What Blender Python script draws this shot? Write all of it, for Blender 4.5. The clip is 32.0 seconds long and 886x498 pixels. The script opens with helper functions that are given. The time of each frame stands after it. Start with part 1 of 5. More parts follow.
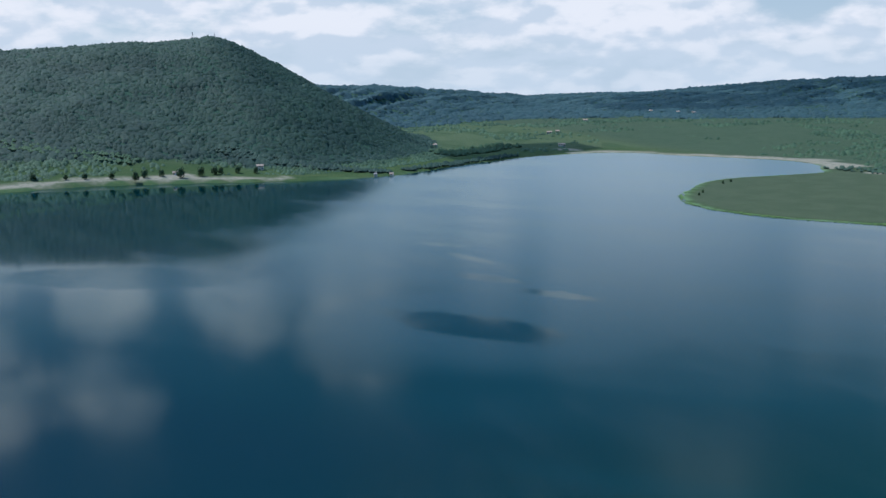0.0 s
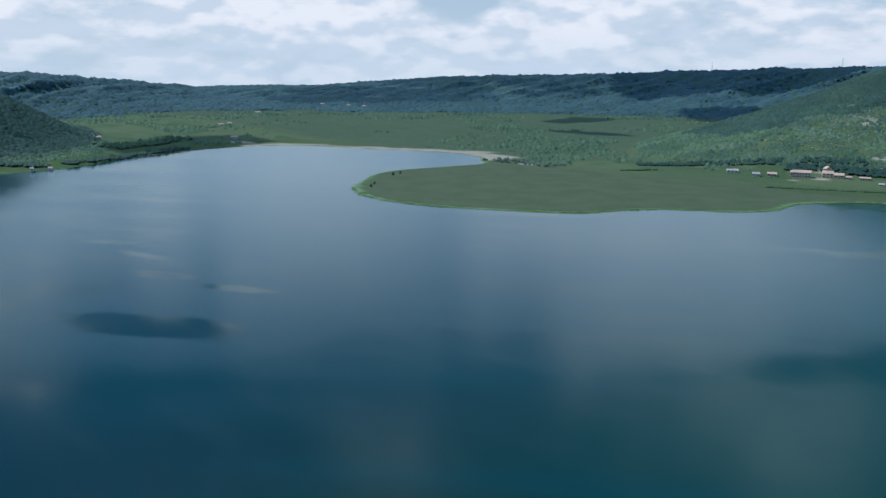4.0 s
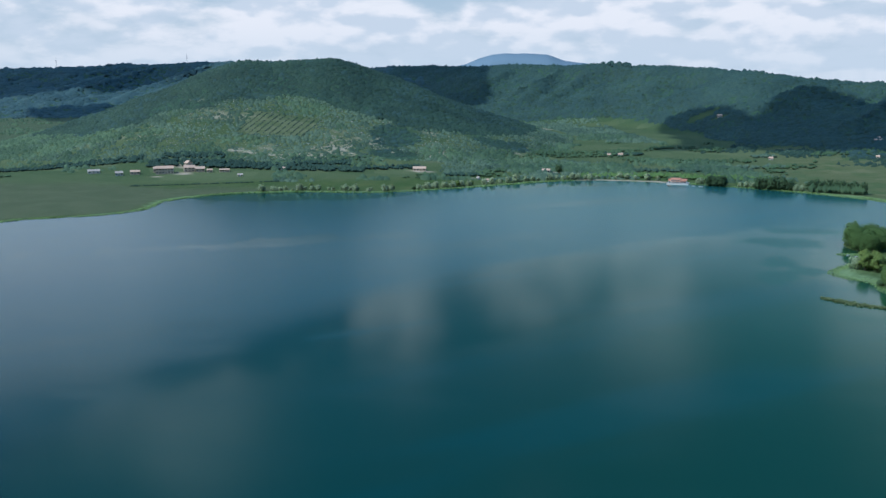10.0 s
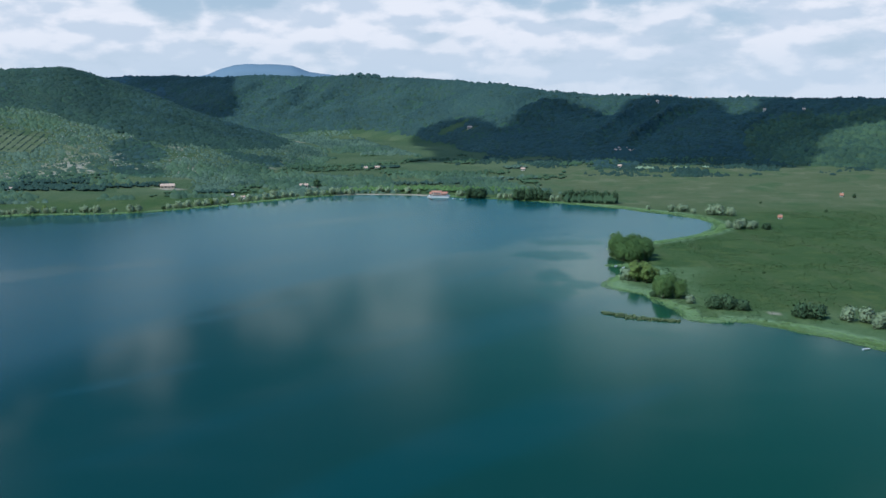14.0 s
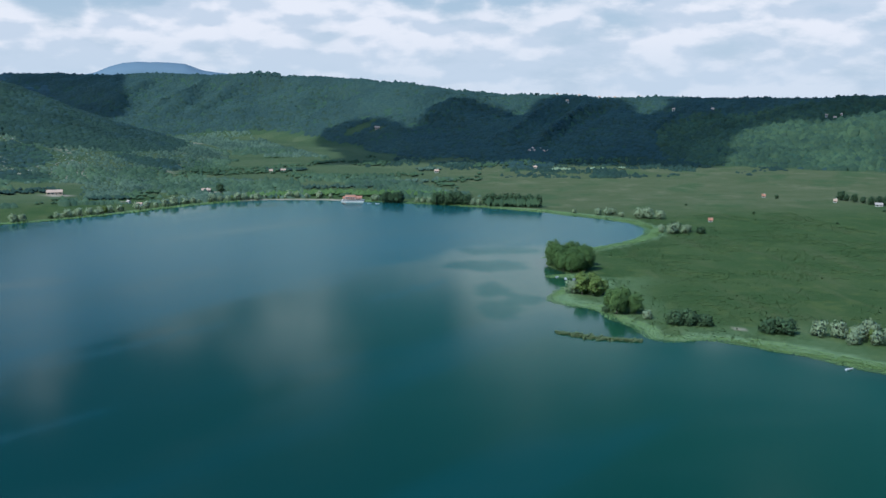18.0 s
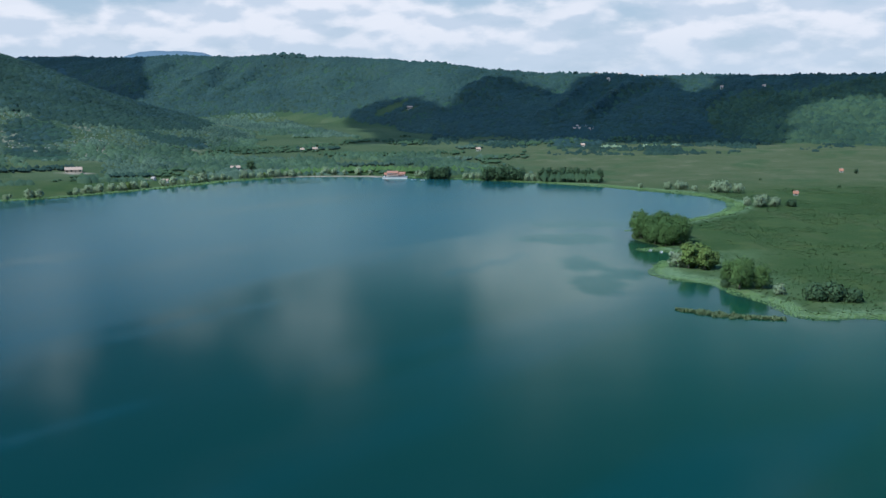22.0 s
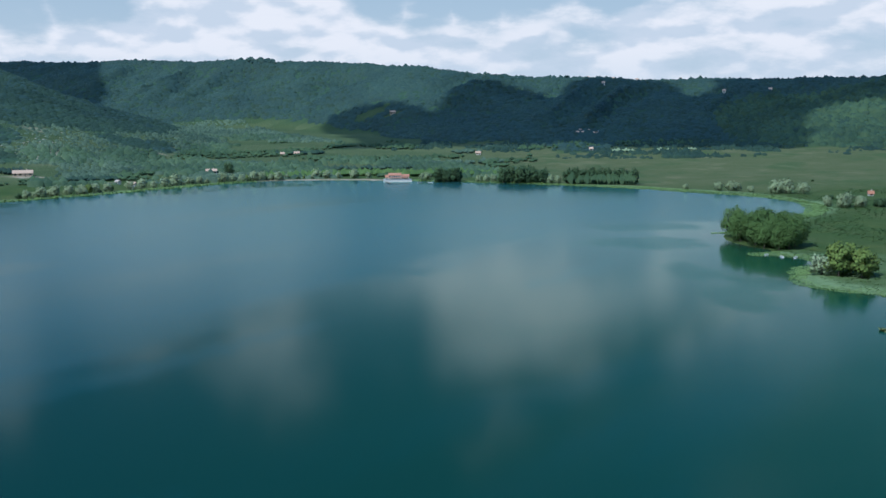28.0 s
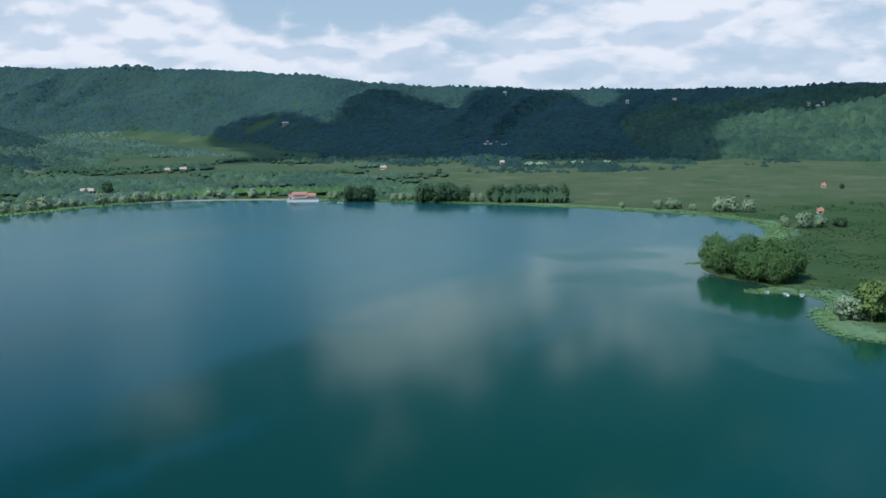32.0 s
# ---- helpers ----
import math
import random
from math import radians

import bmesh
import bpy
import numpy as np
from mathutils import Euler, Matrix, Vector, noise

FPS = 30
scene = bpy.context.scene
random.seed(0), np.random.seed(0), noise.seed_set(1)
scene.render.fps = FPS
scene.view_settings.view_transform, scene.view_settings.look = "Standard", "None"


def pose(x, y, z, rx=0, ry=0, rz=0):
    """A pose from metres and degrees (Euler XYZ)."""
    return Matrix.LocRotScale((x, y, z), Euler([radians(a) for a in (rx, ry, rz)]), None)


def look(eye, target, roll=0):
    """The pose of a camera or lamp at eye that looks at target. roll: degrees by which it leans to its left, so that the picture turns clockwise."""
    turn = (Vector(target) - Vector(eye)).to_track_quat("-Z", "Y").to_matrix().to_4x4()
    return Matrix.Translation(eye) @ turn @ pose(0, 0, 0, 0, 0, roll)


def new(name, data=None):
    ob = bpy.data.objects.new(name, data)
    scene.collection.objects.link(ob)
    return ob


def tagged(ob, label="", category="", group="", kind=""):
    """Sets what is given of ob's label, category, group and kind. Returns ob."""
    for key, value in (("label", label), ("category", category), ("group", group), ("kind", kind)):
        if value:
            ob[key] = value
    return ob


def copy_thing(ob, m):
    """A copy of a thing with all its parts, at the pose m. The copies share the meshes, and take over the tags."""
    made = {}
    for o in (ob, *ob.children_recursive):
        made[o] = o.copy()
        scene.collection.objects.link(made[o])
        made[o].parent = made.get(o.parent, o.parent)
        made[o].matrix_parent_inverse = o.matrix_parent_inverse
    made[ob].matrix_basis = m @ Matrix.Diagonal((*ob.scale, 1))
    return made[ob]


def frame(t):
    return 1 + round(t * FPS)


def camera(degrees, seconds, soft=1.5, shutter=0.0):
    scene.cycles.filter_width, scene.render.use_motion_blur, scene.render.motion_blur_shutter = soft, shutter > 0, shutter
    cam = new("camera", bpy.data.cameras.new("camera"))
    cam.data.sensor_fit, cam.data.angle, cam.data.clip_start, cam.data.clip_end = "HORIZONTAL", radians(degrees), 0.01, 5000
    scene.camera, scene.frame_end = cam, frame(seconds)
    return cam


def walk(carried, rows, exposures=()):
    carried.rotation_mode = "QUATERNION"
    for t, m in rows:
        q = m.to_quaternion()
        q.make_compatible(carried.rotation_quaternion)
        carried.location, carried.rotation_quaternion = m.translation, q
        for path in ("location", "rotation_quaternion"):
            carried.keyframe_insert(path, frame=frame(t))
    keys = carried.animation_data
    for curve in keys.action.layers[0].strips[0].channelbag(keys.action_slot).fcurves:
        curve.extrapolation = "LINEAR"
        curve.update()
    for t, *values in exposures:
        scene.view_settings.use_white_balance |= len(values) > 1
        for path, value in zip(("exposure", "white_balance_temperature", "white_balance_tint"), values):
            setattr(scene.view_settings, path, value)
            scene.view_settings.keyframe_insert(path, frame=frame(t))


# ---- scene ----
cam = camera(48.26, 32.0, soft=1.5)
# seconds, east, north, height over the lake, heading to the left of north, tilt, lean
PATH = [
    (0, 0.43, -0.27, 122.74, 66.723, -9.539, -0.643),
    (0.5, 0.58, 0.00, 122.54, 64.547, -9.601, -0.434),
    (1, 0.55, 0.12, 122.35, 62.477, -9.628, -0.308),
    (2, 0.27, 0.16, 122.30, 58.050, -9.728, 0.121),
    (2.5, 0.21, 0.06, 122.36, 55.804, -9.774, 0.311),
    (4.5, 4.04, -2.68, 123.05, 45.027, -10.133, 0.666),
    (5, 4.03, -2.61, 123.03, 42.173, -10.417, 0.552),
    (5.5, 4.02, -2.66, 123.12, 39.129, -10.708, 0.260),
    (6, 3.68, -2.59, 123.18, 35.096, -10.868, -0.161),
    (6.5, 2.48, -2.26, 123.38, 31.015, -10.889, -0.404),
    (7, 0.68, -1.37, 123.55, 27.484, -10.688, -0.493),
    (7.5, -1.57, 0.39, 123.69, 24.593, -10.505, -0.429),
    (8, -4.17, 3.22, 123.76, 21.962, -10.365, -0.465),
    (9, -9.81, 11.00, 123.83, 16.756, -10.200, -0.341),
    (10, -15.01, 19.78, 123.25, 11.977, -10.019, -0.232),
    (11, -20.85, 29.53, 123.16, 7.134, -9.834, -0.023),
    (12, -25.75, 39.38, 123.23, 3.264, -9.686, 0.036),
    (13, -29.98, 49.45, 123.12, 0.298, -9.498, 0.095),
    (14, -34.09, 59.67, 123.71, -2.743, -9.401, 0.111),
    (15, -37.43, 69.66, 123.67, -5.405, -9.374, 0.147),
    (15.5, -39.04, 74.64, 123.43, -6.667, -9.347, 0.199),
    (17.5, -47.86, 109.57, 122.19, -8.893, -9.381, 0.254),
    (18, -50.54, 120.18, 121.72, -8.792, -9.385, 0.275),
    (19, -55.89, 141.14, 118.10, -8.598, -9.443, 0.337),
    (20, -61.39, 162.00, 109.67, -8.375, -9.453, 0.239),
    (21, -66.74, 182.85, 101.87, -8.174, -9.566, 0.107),
    (22, -72.44, 202.98, 94.45, -7.912, -9.699, -0.060),
    (23, -78.25, 223.70, 86.96, -7.595, -9.660, -0.079),
    (23.5, -81.01, 234.02, 83.08, -7.434, -9.514, -0.016),
    (24, -83.84, 244.43, 79.00, -7.430, -8.810, 0.070),
    (24.5, -86.68, 255.05, 75.22, -7.460, -8.512, 0.076),
    (26.5, -96.44, 296.88, 68.32, -7.971, -8.503, -0.270),
    (27, -98.36, 307.81, 67.95, -8.860, -8.490, -0.255),
    (28, -102.07, 328.28, 68.06, -10.526, -8.538, -0.026),
    (29, -105.29, 348.71, 68.25, -12.536, -8.589, 0.010),
    (30, -107.23, 370.16, 68.44, -14.062, -8.635, 0.042),
    (31, -108.07, 391.83, 68.24, -15.493, -8.354, 0.041),
    (31.5, -108.38, 402.53, 68.06, -16.457, -8.069, 0.071),
    (32, -108.79, 413.28, 68.10, -17.380, -7.939, 0.020),
]


def aim(x, y, z, yaw, tilt, lean):
    a, b = radians(yaw), radians(tilt)
    way = Vector((-math.sin(a) * math.cos(b), math.cos(a) * math.cos(b), math.sin(b)))
    return look((x, y, z), Vector((x, y, z)) + 100 * way, lean)


walk(cam, [(t, aim(*row)) for t, *row in PATH], exposures=[(0, 0.0, 5290, 4), (32, 0.0, 5290, 4)])

# ---- sky and sun ----
SUN_AZ, SUN_EL = 122.0, 52.0     # degrees to the left of north, and above the horizon
world = bpy.data.worlds.new("sky")
scene.world = world
world.use_nodes = True
wn, wl = world.node_tree.nodes, world.node_tree.links
for n in list(wn):
    wn.remove(n)


def wnode(kind, **kw):
    n = wn.new(kind)
    for k, v in kw.items():
        if k in n.inputs:
            n.inputs[k].default_value = v
    return n


def wmath(op, a, b=None, clamp=False):
    n = wn.new("ShaderNodeMath")
    n.operation, n.use_clamp = op, clamp
    for i, v in enumerate((a, b)):
        if v is None:
            continue
        if isinstance(v, (int, float)):
            n.inputs[i].default_value = v
        else:
            wl.new(v, n.inputs[i])
    return n.outputs[0]


def wmix(fac, a, b):
    n = wn.new("ShaderNodeMix")
    n.data_type = "RGBA"
    for s, v in ((n.inputs["Factor"], fac), (n.inputs[6], a), (n.inputs[7], b)):
        if isinstance(v, (int, float, tuple)):
            s.default_value = v
        else:
            wl.new(v, s)
    return n.outputs[2]


sky = wn.new("ShaderNodeTexSky")
sky.sky_type, sky.sun_disc = "NISHITA", False
sky.sun_elevation, sky.sun_rotation = radians(SUN_EL), radians(-SUN_AZ)
sky.air_density, sky.dust_density, sky.ozone_density = 1.0, 1.5, 1.5
coord = wn.new("ShaderNodeTexCoord").outputs["Generated"]
sep = wn.new("ShaderNodeSeparateXYZ")
wl.new(coord, sep.inputs[0])
up = wmath("MAXIMUM", sep.outputs[2], 0.0)


def flattened(lift):
    """The sky's direction laid out on a cloud deck."""
    c = wn.new("ShaderNodeCombineXYZ")
    d = wmath("ADD", up, lift)
    wl.new(wmath("DIVIDE", sep.outputs[0], d), c.inputs[0])
    wl.new(wmath("DIVIDE", sep.outputs[1], d), c.inputs[1])
    c.inputs[2].default_value = 3.7
    return c.outputs[0]


deck, deck_above = flattened(0.30), flattened(0.335)


def wnoise(scale, detail, rough, shift=0.0, on=None):
    n = wnode("ShaderNodeTexNoise", Scale=scale, Detail=detail, Roughness=rough)
    m = wn.new("ShaderNodeMapping")
    m.inputs["Location"].default_value = (shift, shift * 0.7, shift * 0.3)
    wl.new(on or deck, m.inputs[0])
    wl.new(m.outputs[0], n.inputs["Vector"])
    return n.outputs["Fac"]


def wramp(v, lo, hi, a=0.0, b=1.0):
    n = wn.new("ShaderNodeMapRange")
    n.interpolation_type = "SMOOTHSTEP"
    for k, x in (("From Min", lo), ("From Max", hi), ("To Min", a), ("To Max", b)):
        n.inputs[k].default_value = x
    wl.new(v, n.inputs["Value"])
    return n.outputs["Result"]


def puffs(on):
    return wmath("ADD", wmath("MULTIPLY", wnoise(3.3, 8.0, 0.58, 2.0, on), 0.7), wmath("MULTIPLY", wnoise(0.9, 2.0, 0.5, 8.0, on), 0.3))


thick, thick_above = puffs(deck), puffs(deck_above)
# broken cumulus high up, closing to a bank towards the horizon
torn = wn.new("ShaderNodeTexNoise")
torn.inputs["Scale"].default_value, torn.inputs["Detail"].default_value = 7.0, 5.0
wl.new(coord, torn.inputs["Vector"])
tear = wn.new("ShaderNodeVectorMath")
tear.operation = "MULTIPLY_ADD"
tear.inputs[1].default_value, tear.inputs[2].default_value = (0.09, 0.09, 0.07), (-0.045, -0.045, -0.035)
wl.new(torn.outputs["Color"], tear.inputs[0])
ragged = wn.new("ShaderNodeVectorMath")
ragged.operation = "ADD"
wl.new(coord, ragged.inputs[0])
wl.new(tear.outputs[0], ragged.inputs[1])
turned = wn.new("ShaderNodeVectorMath")
turned.operation = "NORMALIZE"
wl.new(ragged.outputs[0], turned.inputs[0])


def around(spots, value):
    """The greatest of soft ragged spots on the sky: heading left of north, elevation, half width in degrees, weight."""
    best = None
    for az_, el_, half_, share_ in spots:
        dot = wn.new("ShaderNodeVectorMath")
        dot.operation = "DOT_PRODUCT"
        wl.new(turned.outputs[0], dot.inputs[0])
        a_, e_ = radians(az_), radians(el_)
        dot.inputs[1].default_value = (-math.sin(a_) * math.cos(e_), math.cos(a_) * math.cos(e_), math.sin(e_))
        one = wramp(dot.outputs["Value"], math.cos(radians(half_ * 1.6)), math.cos(radians(half_ * 0.3)), 0.0, value * share_)
        best = one if best is None else wmath("MAXIMUM", best, one)
    return best


# single cumulus above the bank, and a blue opening in the bank
towers = around(((71.6, 14.8, 3.4, 1.3), (86, 11.3, 2.6, 1.4), (86.2, 15.8, 3.2, 1.2), (91, 16.5, 2.8, 1), (78, 12.8, 2.2, 0.8), (64.2, 11.2, 1.7, 1.3), (59.6, 12.0, 1.7, 1.3), (55, 11, 3, 0.9),
                 (50, 13, 3.4, 0.8), (43, 13, 4.5, 0.9), (36, 12, 3.8, 0.9), (28, 12.5, 3.6, 0.9), (31, 15.5, 4.0, 0.7), (24.5, 17, 3.6, 0.6), (25, 14, 2.8, 0.9), (20.9, 14.3, 2.9, 1), (16.4, 15.2, 3.5, 0.9), (6.5, 10.6, 3.2, 0.8), (0, 11.0, 2.6, 0.35), (0, 17.4, 3.4, 0.3), (16, 19, 2.8, 0.4),
                 (24, 21, 7, 0.5), (38, 20, 7, 0.5), (52, 19, 6, 0.45), (-9.5, 10.6, 2.6, 0.6), (-12.8, 11.4, 3.4, 0.9), (-16, 12.4, 3.6, 1), (-19, 12.4, 3.8, 1.4), (-21, 11.6, 3.0, 1.2), (-22, 13.0, 3.2, 0.8), (-25, 11.6, 2.8, 0.5), (-30, 12, 3.0, 0.3), (-17, 15.4, 3.2, 0.5), (-22, 15.6, 3.2, 0.5)), 0.16)
opening = around(((-7, 7.4, 2.0, 0.9), (-10, 7.0, 2.0, 0.9), (-13, 7.0, 2.0, 0.9), (-16, 7.3, 2.0, 0.9), (-20, 8.0, 2.2, 1), (8, 5.2, 1.6, 0.5), (12, 4.6, 1.5, 0.5), (47, 4.8, 1.8, 0.4)), 0.32)
cover = wramp(wmath("SUBTRACT", wmath("ADD", towers, wmath("SUBTRACT", thick, wramp(up, 0.12, 0.24, -0.07, 0.14))), opening), 0.42, 0.60)
squat = wn.new("ShaderNodeVectorMath")
squat.operation = "MULTIPLY"
squat.inputs[1].default_value = (1, 1, 2.1)
wl.new(coord, squat.inputs[0])
raised = wn.new("ShaderNodeVectorMath")
raised.operation = "ADD"
raised.inputs[1].default_value = (0, 0, 0.022)
wl.new(squat.outputs[0], raised.inputs[0])
def heaps(on):
    """Rounded heaps of cloud over a soft noise."""
    cells = wn.new("ShaderNodeTexVoronoi")
    cells.feature = "SMOOTH_F1"
    for key_, v_ in (("Scale", 11.0), ("Detail", 2.0), ("Roughness", 0.55), ("Smoothness", 0.55)):
        cells.inputs[key_].default_value = v_
    wl.new(on, cells.inputs["Vector"])
    return wmath("ADD", wmath("MULTIPLY", wnoise(6.5, 6.0, 0.55, 1.0, on), 0.72), wmath("MULTIPLY", wmath("SUBTRACT", 0.95, cells.outputs["Distance"]), 0.24))


lumps, lumps_above = heaps(squat.outputs[0]), heaps(raised.outputs[0])
lit = wramp(wmath("SUBTRACT", lumps, lumps_above), -0.05, 0.045)
cloud_col = wmix(lit, (6.7, 6.6, 6.75, 1), (9.2, 8.2, 7.75, 1))
gap = wmix(wramp(up, 0.02, 0.12), (5.9, 6.25, 6.7, 1), (4.7, 5.3, 5.85, 1))
gap = wmix(wramp(up, 0.14, 0.25), gap, (0.42, 1.25, 1.95, 1))
gap = wmix(wramp(up, 0.36, 0.75), gap, (1.2, 3.4, 8.2, 1))
open_sky = wmix(0.8, sky.outputs[0], gap)
bank = wmath("MULTIPLY", wramp(up, 0.10, 0.16, 1.0, 0.0), wramp(wmath("SUBTRACT", lumps, opening), 0.30, 0.50))
clouded = wmix(wmath("MAXIMUM", cover, wmath("MULTIPLY", bank, 0.92)), open_sky, cloud_col)
veil = wramp(up, 0.0, 0.06, 0.55, 0.0)
full = wmix(veil, clouded, (6.3, 6.5, 6.7, 1))
bg = wnode("ShaderNodeBackground", Strength=0.10)
wl.new(full, bg.inputs["Color"])
wl.new(bg.outputs[0], wn.new("ShaderNodeOutputWorld").inputs["Surface"])

lamp = bpy.data.lights.new("sun", "SUN")
lamp.energy, lamp.angle, lamp.color = 3.9, radians(0.53), (1.0, 0.95, 0.86)
sun = new("sun", lamp)
_a, _e = radians(SUN_AZ), radians(SUN_EL)
SUN_DIR = Vector((-math.sin(_a) * math.cos(_e), math.cos(_a) * math.cos(_e), math.sin(_e)))
sun.matrix_world = look(SUN_DIR * 500, (0, 0, 0))

# ---- materials ----
class Mat:
    """A principled material with a few node helpers."""

    def __init__(self, name, rough=0.9):
        self.m = bpy.data.materials.new(name)
        self.m.use_nodes = True
        self.n, self.l = self.m.node_tree.nodes, self.m.node_tree.links
        self.p = self.n["Principled BSDF"]
        self.p.inputs["Roughness"].default_value = rough

    def put(self, s, v):
        if isinstance(v, (int, float)):
            s.default_value = v
        elif isinstance(v, tuple):
            s.default_value = v if len(v) == 4 or s.type == "VECTOR" else (*v, 1)
        else:
            self.l.new(v, s)

    def math(self, op, a, b=0.0, clamp=False):
        n = self.n.new("ShaderNodeMath")
        n.operation, n.use_clamp = op, clamp
        self.put(n.inputs[0], a)
        self.put(n.inputs[1], b)
        return n.outputs[0]

    def mix(self, f, a, b):
        n = self.n.new("ShaderNodeMix")
        n.data_type = "RGBA"
        self.put(n.inputs["Factor"], f)
        self.put(n.inputs[6], a)
        self.put(n.inputs[7], b)
        return n.outputs[2]

    def ramp(self, v, lo, hi, a=0.0, b=1.0):
        n = self.n.new("ShaderNodeMapRange")
        n.interpolation_type = "SMOOTHSTEP"
        for k, x in (("Value", v), ("From Min", lo), ("From Max", hi), ("To Min", a), ("To Max", b)):
            self.put(n.inputs[k], x)
        return n.outputs["Result"]

    def noise(self, scale, detail=4.0, rough=0.55, stretch=(1, 1, 1), shift=0.0, turn=0.0):
        n = self.n.new("ShaderNodeTexNoise")
        n.inputs["Scale"].default_value, n.inputs["Detail"].default_value = scale, detail
        n.inputs["Roughness"].default_value = rough
        g = self.n.new("ShaderNodeNewGeometry")
        m = self.n.new("ShaderNodeMapping")
        m.inputs["Scale"].default_value, m.inputs["Location"].default_value = stretch, (shift, shift, shift)
        m.inputs["Rotation"].default_value = (0, 0, radians(turn))
        self.l.new(g.outputs["Position"], m.inputs[0])
        self.l.new(m.outputs[0], n.inputs["Vector"])
        return n.outputs["Fac"]

    def attr(self, name):
        n = self.n.new("ShaderNodeAttribute")
        n.attribute_name = name
        return n.outputs["Fac"]

    def island(self):
        return self.n.new("ShaderNodeNewGeometry").outputs["Random Per Island"]

    def rand(self):
        return self.n.new("ShaderNodeObjectInfo").outputs["Random"]

    def bump(self, h, strength, dist):
        n = self.n.new("ShaderNodeBump")
        n.inputs["Strength"].default_value, n.inputs["Distance"].default_value = strength, dist
        self.l.new(h, n.inputs["Height"])
        self.l.new(n.outputs[0], self.p.inputs["Normal"])

    def color(self, v):
        self.put(self.p.inputs["Base Color"], v)
        return self


def foliage(name, dark, light, warm, grain=0.9, through_light=0.0):
    """Leaves: every clump its own tone, with grain and broad drifts; some daylight passes through them."""
    m = Mat(name, 0.75)
    m.p.inputs["Specular IOR Level"].default_value = 0.2
    c = m.mix(m.island(), dark, light)
    c = m.mix(m.ramp(m.noise(grain, 3.0), 0.35, 0.7, 0.0, 0.5), c, warm)
    c = m.mix(m.ramp(m.noise(0.012, 5.0), 0.4, 0.62, 0.0, 0.6), c, tuple(v * 0.82 for v in dark))
    c = m.mix(m.ramp(m.noise(0.03, 4.0, shift=5), 0.5, 0.7, 0.0, 0.4), c, light)
    m.color(c)
    if through_light:
        t = m.n.new("ShaderNodeBsdfTranslucent")
        m.put(t.inputs["Color"], m.mix(0.5, c, warm))
        x = m.n.new("ShaderNodeMixShader")
        x.inputs[0].default_value = through_light
        m.l.new(m.p.outputs[0], x.inputs[1])
        m.l.new(t.outputs[0], x.inputs[2])
        m.l.new(x.outputs[0], m.n["Material Output"].inputs["Surface"])
    return m.m


def plain(name, col, col2, scale, rough=0.85, bump=0.0, by_object=0.0):
    m = Mat(name, rough)
    c = m.mix(m.ramp(m.noise(scale, 5.0), 0.3, 0.7), col, col2)
    c = m.mix(m.ramp(m.noise(scale * 0.13, 3.0, shift=7), 0.35, 0.65, 0, 0.4), c, tuple(v * 0.72 for v in col))
    if by_object:
        c = m.mix(m.math("MULTIPLY", m.rand(), by_object), c, col2)
    m.color(c)
    if bump:
        m.bump(m.noise(scale * 4, 4.0), 0.4, bump)
    return m.m


# the land: cover masks from the plan, colours broken up at three scales
g = Mat("land", 0.95)
g.p.inputs["Specular IOR Level"].default_value = 0.15
meadow = g.mix(g.ramp(g.noise(0.018, 5.0), 0.35, 0.65), (0.043, 0.078, 0.020), (0.063, 0.095, 0.028))
meadow = g.mix(g.ramp(g.noise(0.35, 5.0, 0.7), 0.40, 0.72, 0, 0.75), meadow, (0.036, 0.070, 0.016))
meadow = g.mix(g.ramp(g.noise(0.06, 6.0, 0.7, (1, 1, 1), 6.0), 0.50, 0.64, 0, 0.65), meadow, (0.084, 0.111, 0.029))
meadow = g.mix(g.ramp(g.noise(0.05, 4.0, 0.6, (1, 0.16, 1), 3.0, 30), 0.50, 0.72, 0, 0.5), meadow, (0.094, 0.108, 0.042))
reed = g.mix(g.ramp(g.noise(0.03, 4.0), 0.35, 0.65), (0.069, 0.087, 0.042), (0.087, 0.102, 0.052))
reed = g.mix(g.ramp(g.noise(0.6, 4.0, 0.7, (1, 0.12, 1), 2.0, 20), 0.42, 0.7, 0, 0.6), reed, (0.064, 0.097, 0.042))
wood = g.mix(g.ramp(g.noise(0.12, 5.0), 0.35, 0.65), (0.034, 0.070, 0.044), (0.050, 0.092, 0.052))
soil = g.mix(g.ramp(g.noise(0.09, 5.0), 0.35, 0.6), (0.42, 0.36, 0.28), (0.28, 0.26, 0.17))
cell = g.n.new("ShaderNodeTexVoronoi")
cell.inputs["Scale"].default_value = 0.010
cm = g.n.new("ShaderNodeMapping")
cm.inputs["Scale"].default_value, cm.inputs["Rotation"].default_value = (1, 2.1, 0), (0, 0, 0.5)
g.l.new(g.n.new("ShaderNodeNewGeometry").outputs["Position"], cm.inputs[0])
g.l.new(cm.outputs[0], cell.inputs["Vector"])
plot = g.n.new("ShaderNodeSeparateColor")
g.l.new(cell.outputs["Color"], plot.inputs[0])
fields = g.mix(plot.outputs[0], (0.058, 0.088, 0.040), (0.118, 0.142, 0.070))
meadow = g.mix(g.math("MULTIPLY", g.attr("fields"), 0.6), meadow, fields)
dry = g.mix(g.ramp(g.noise(0.022, 5.0, 0.6, (1, 2.2, 1)), 0.35, 0.65), (0.084, 0.104, 0.040), (0.108, 0.122, 0.054))
dry = g.mix(g.ramp(g.noise(0.3, 5.0, 0.7), 0.45, 0.75, 0, 0.6), dry, (0.062, 0.094, 0.036))
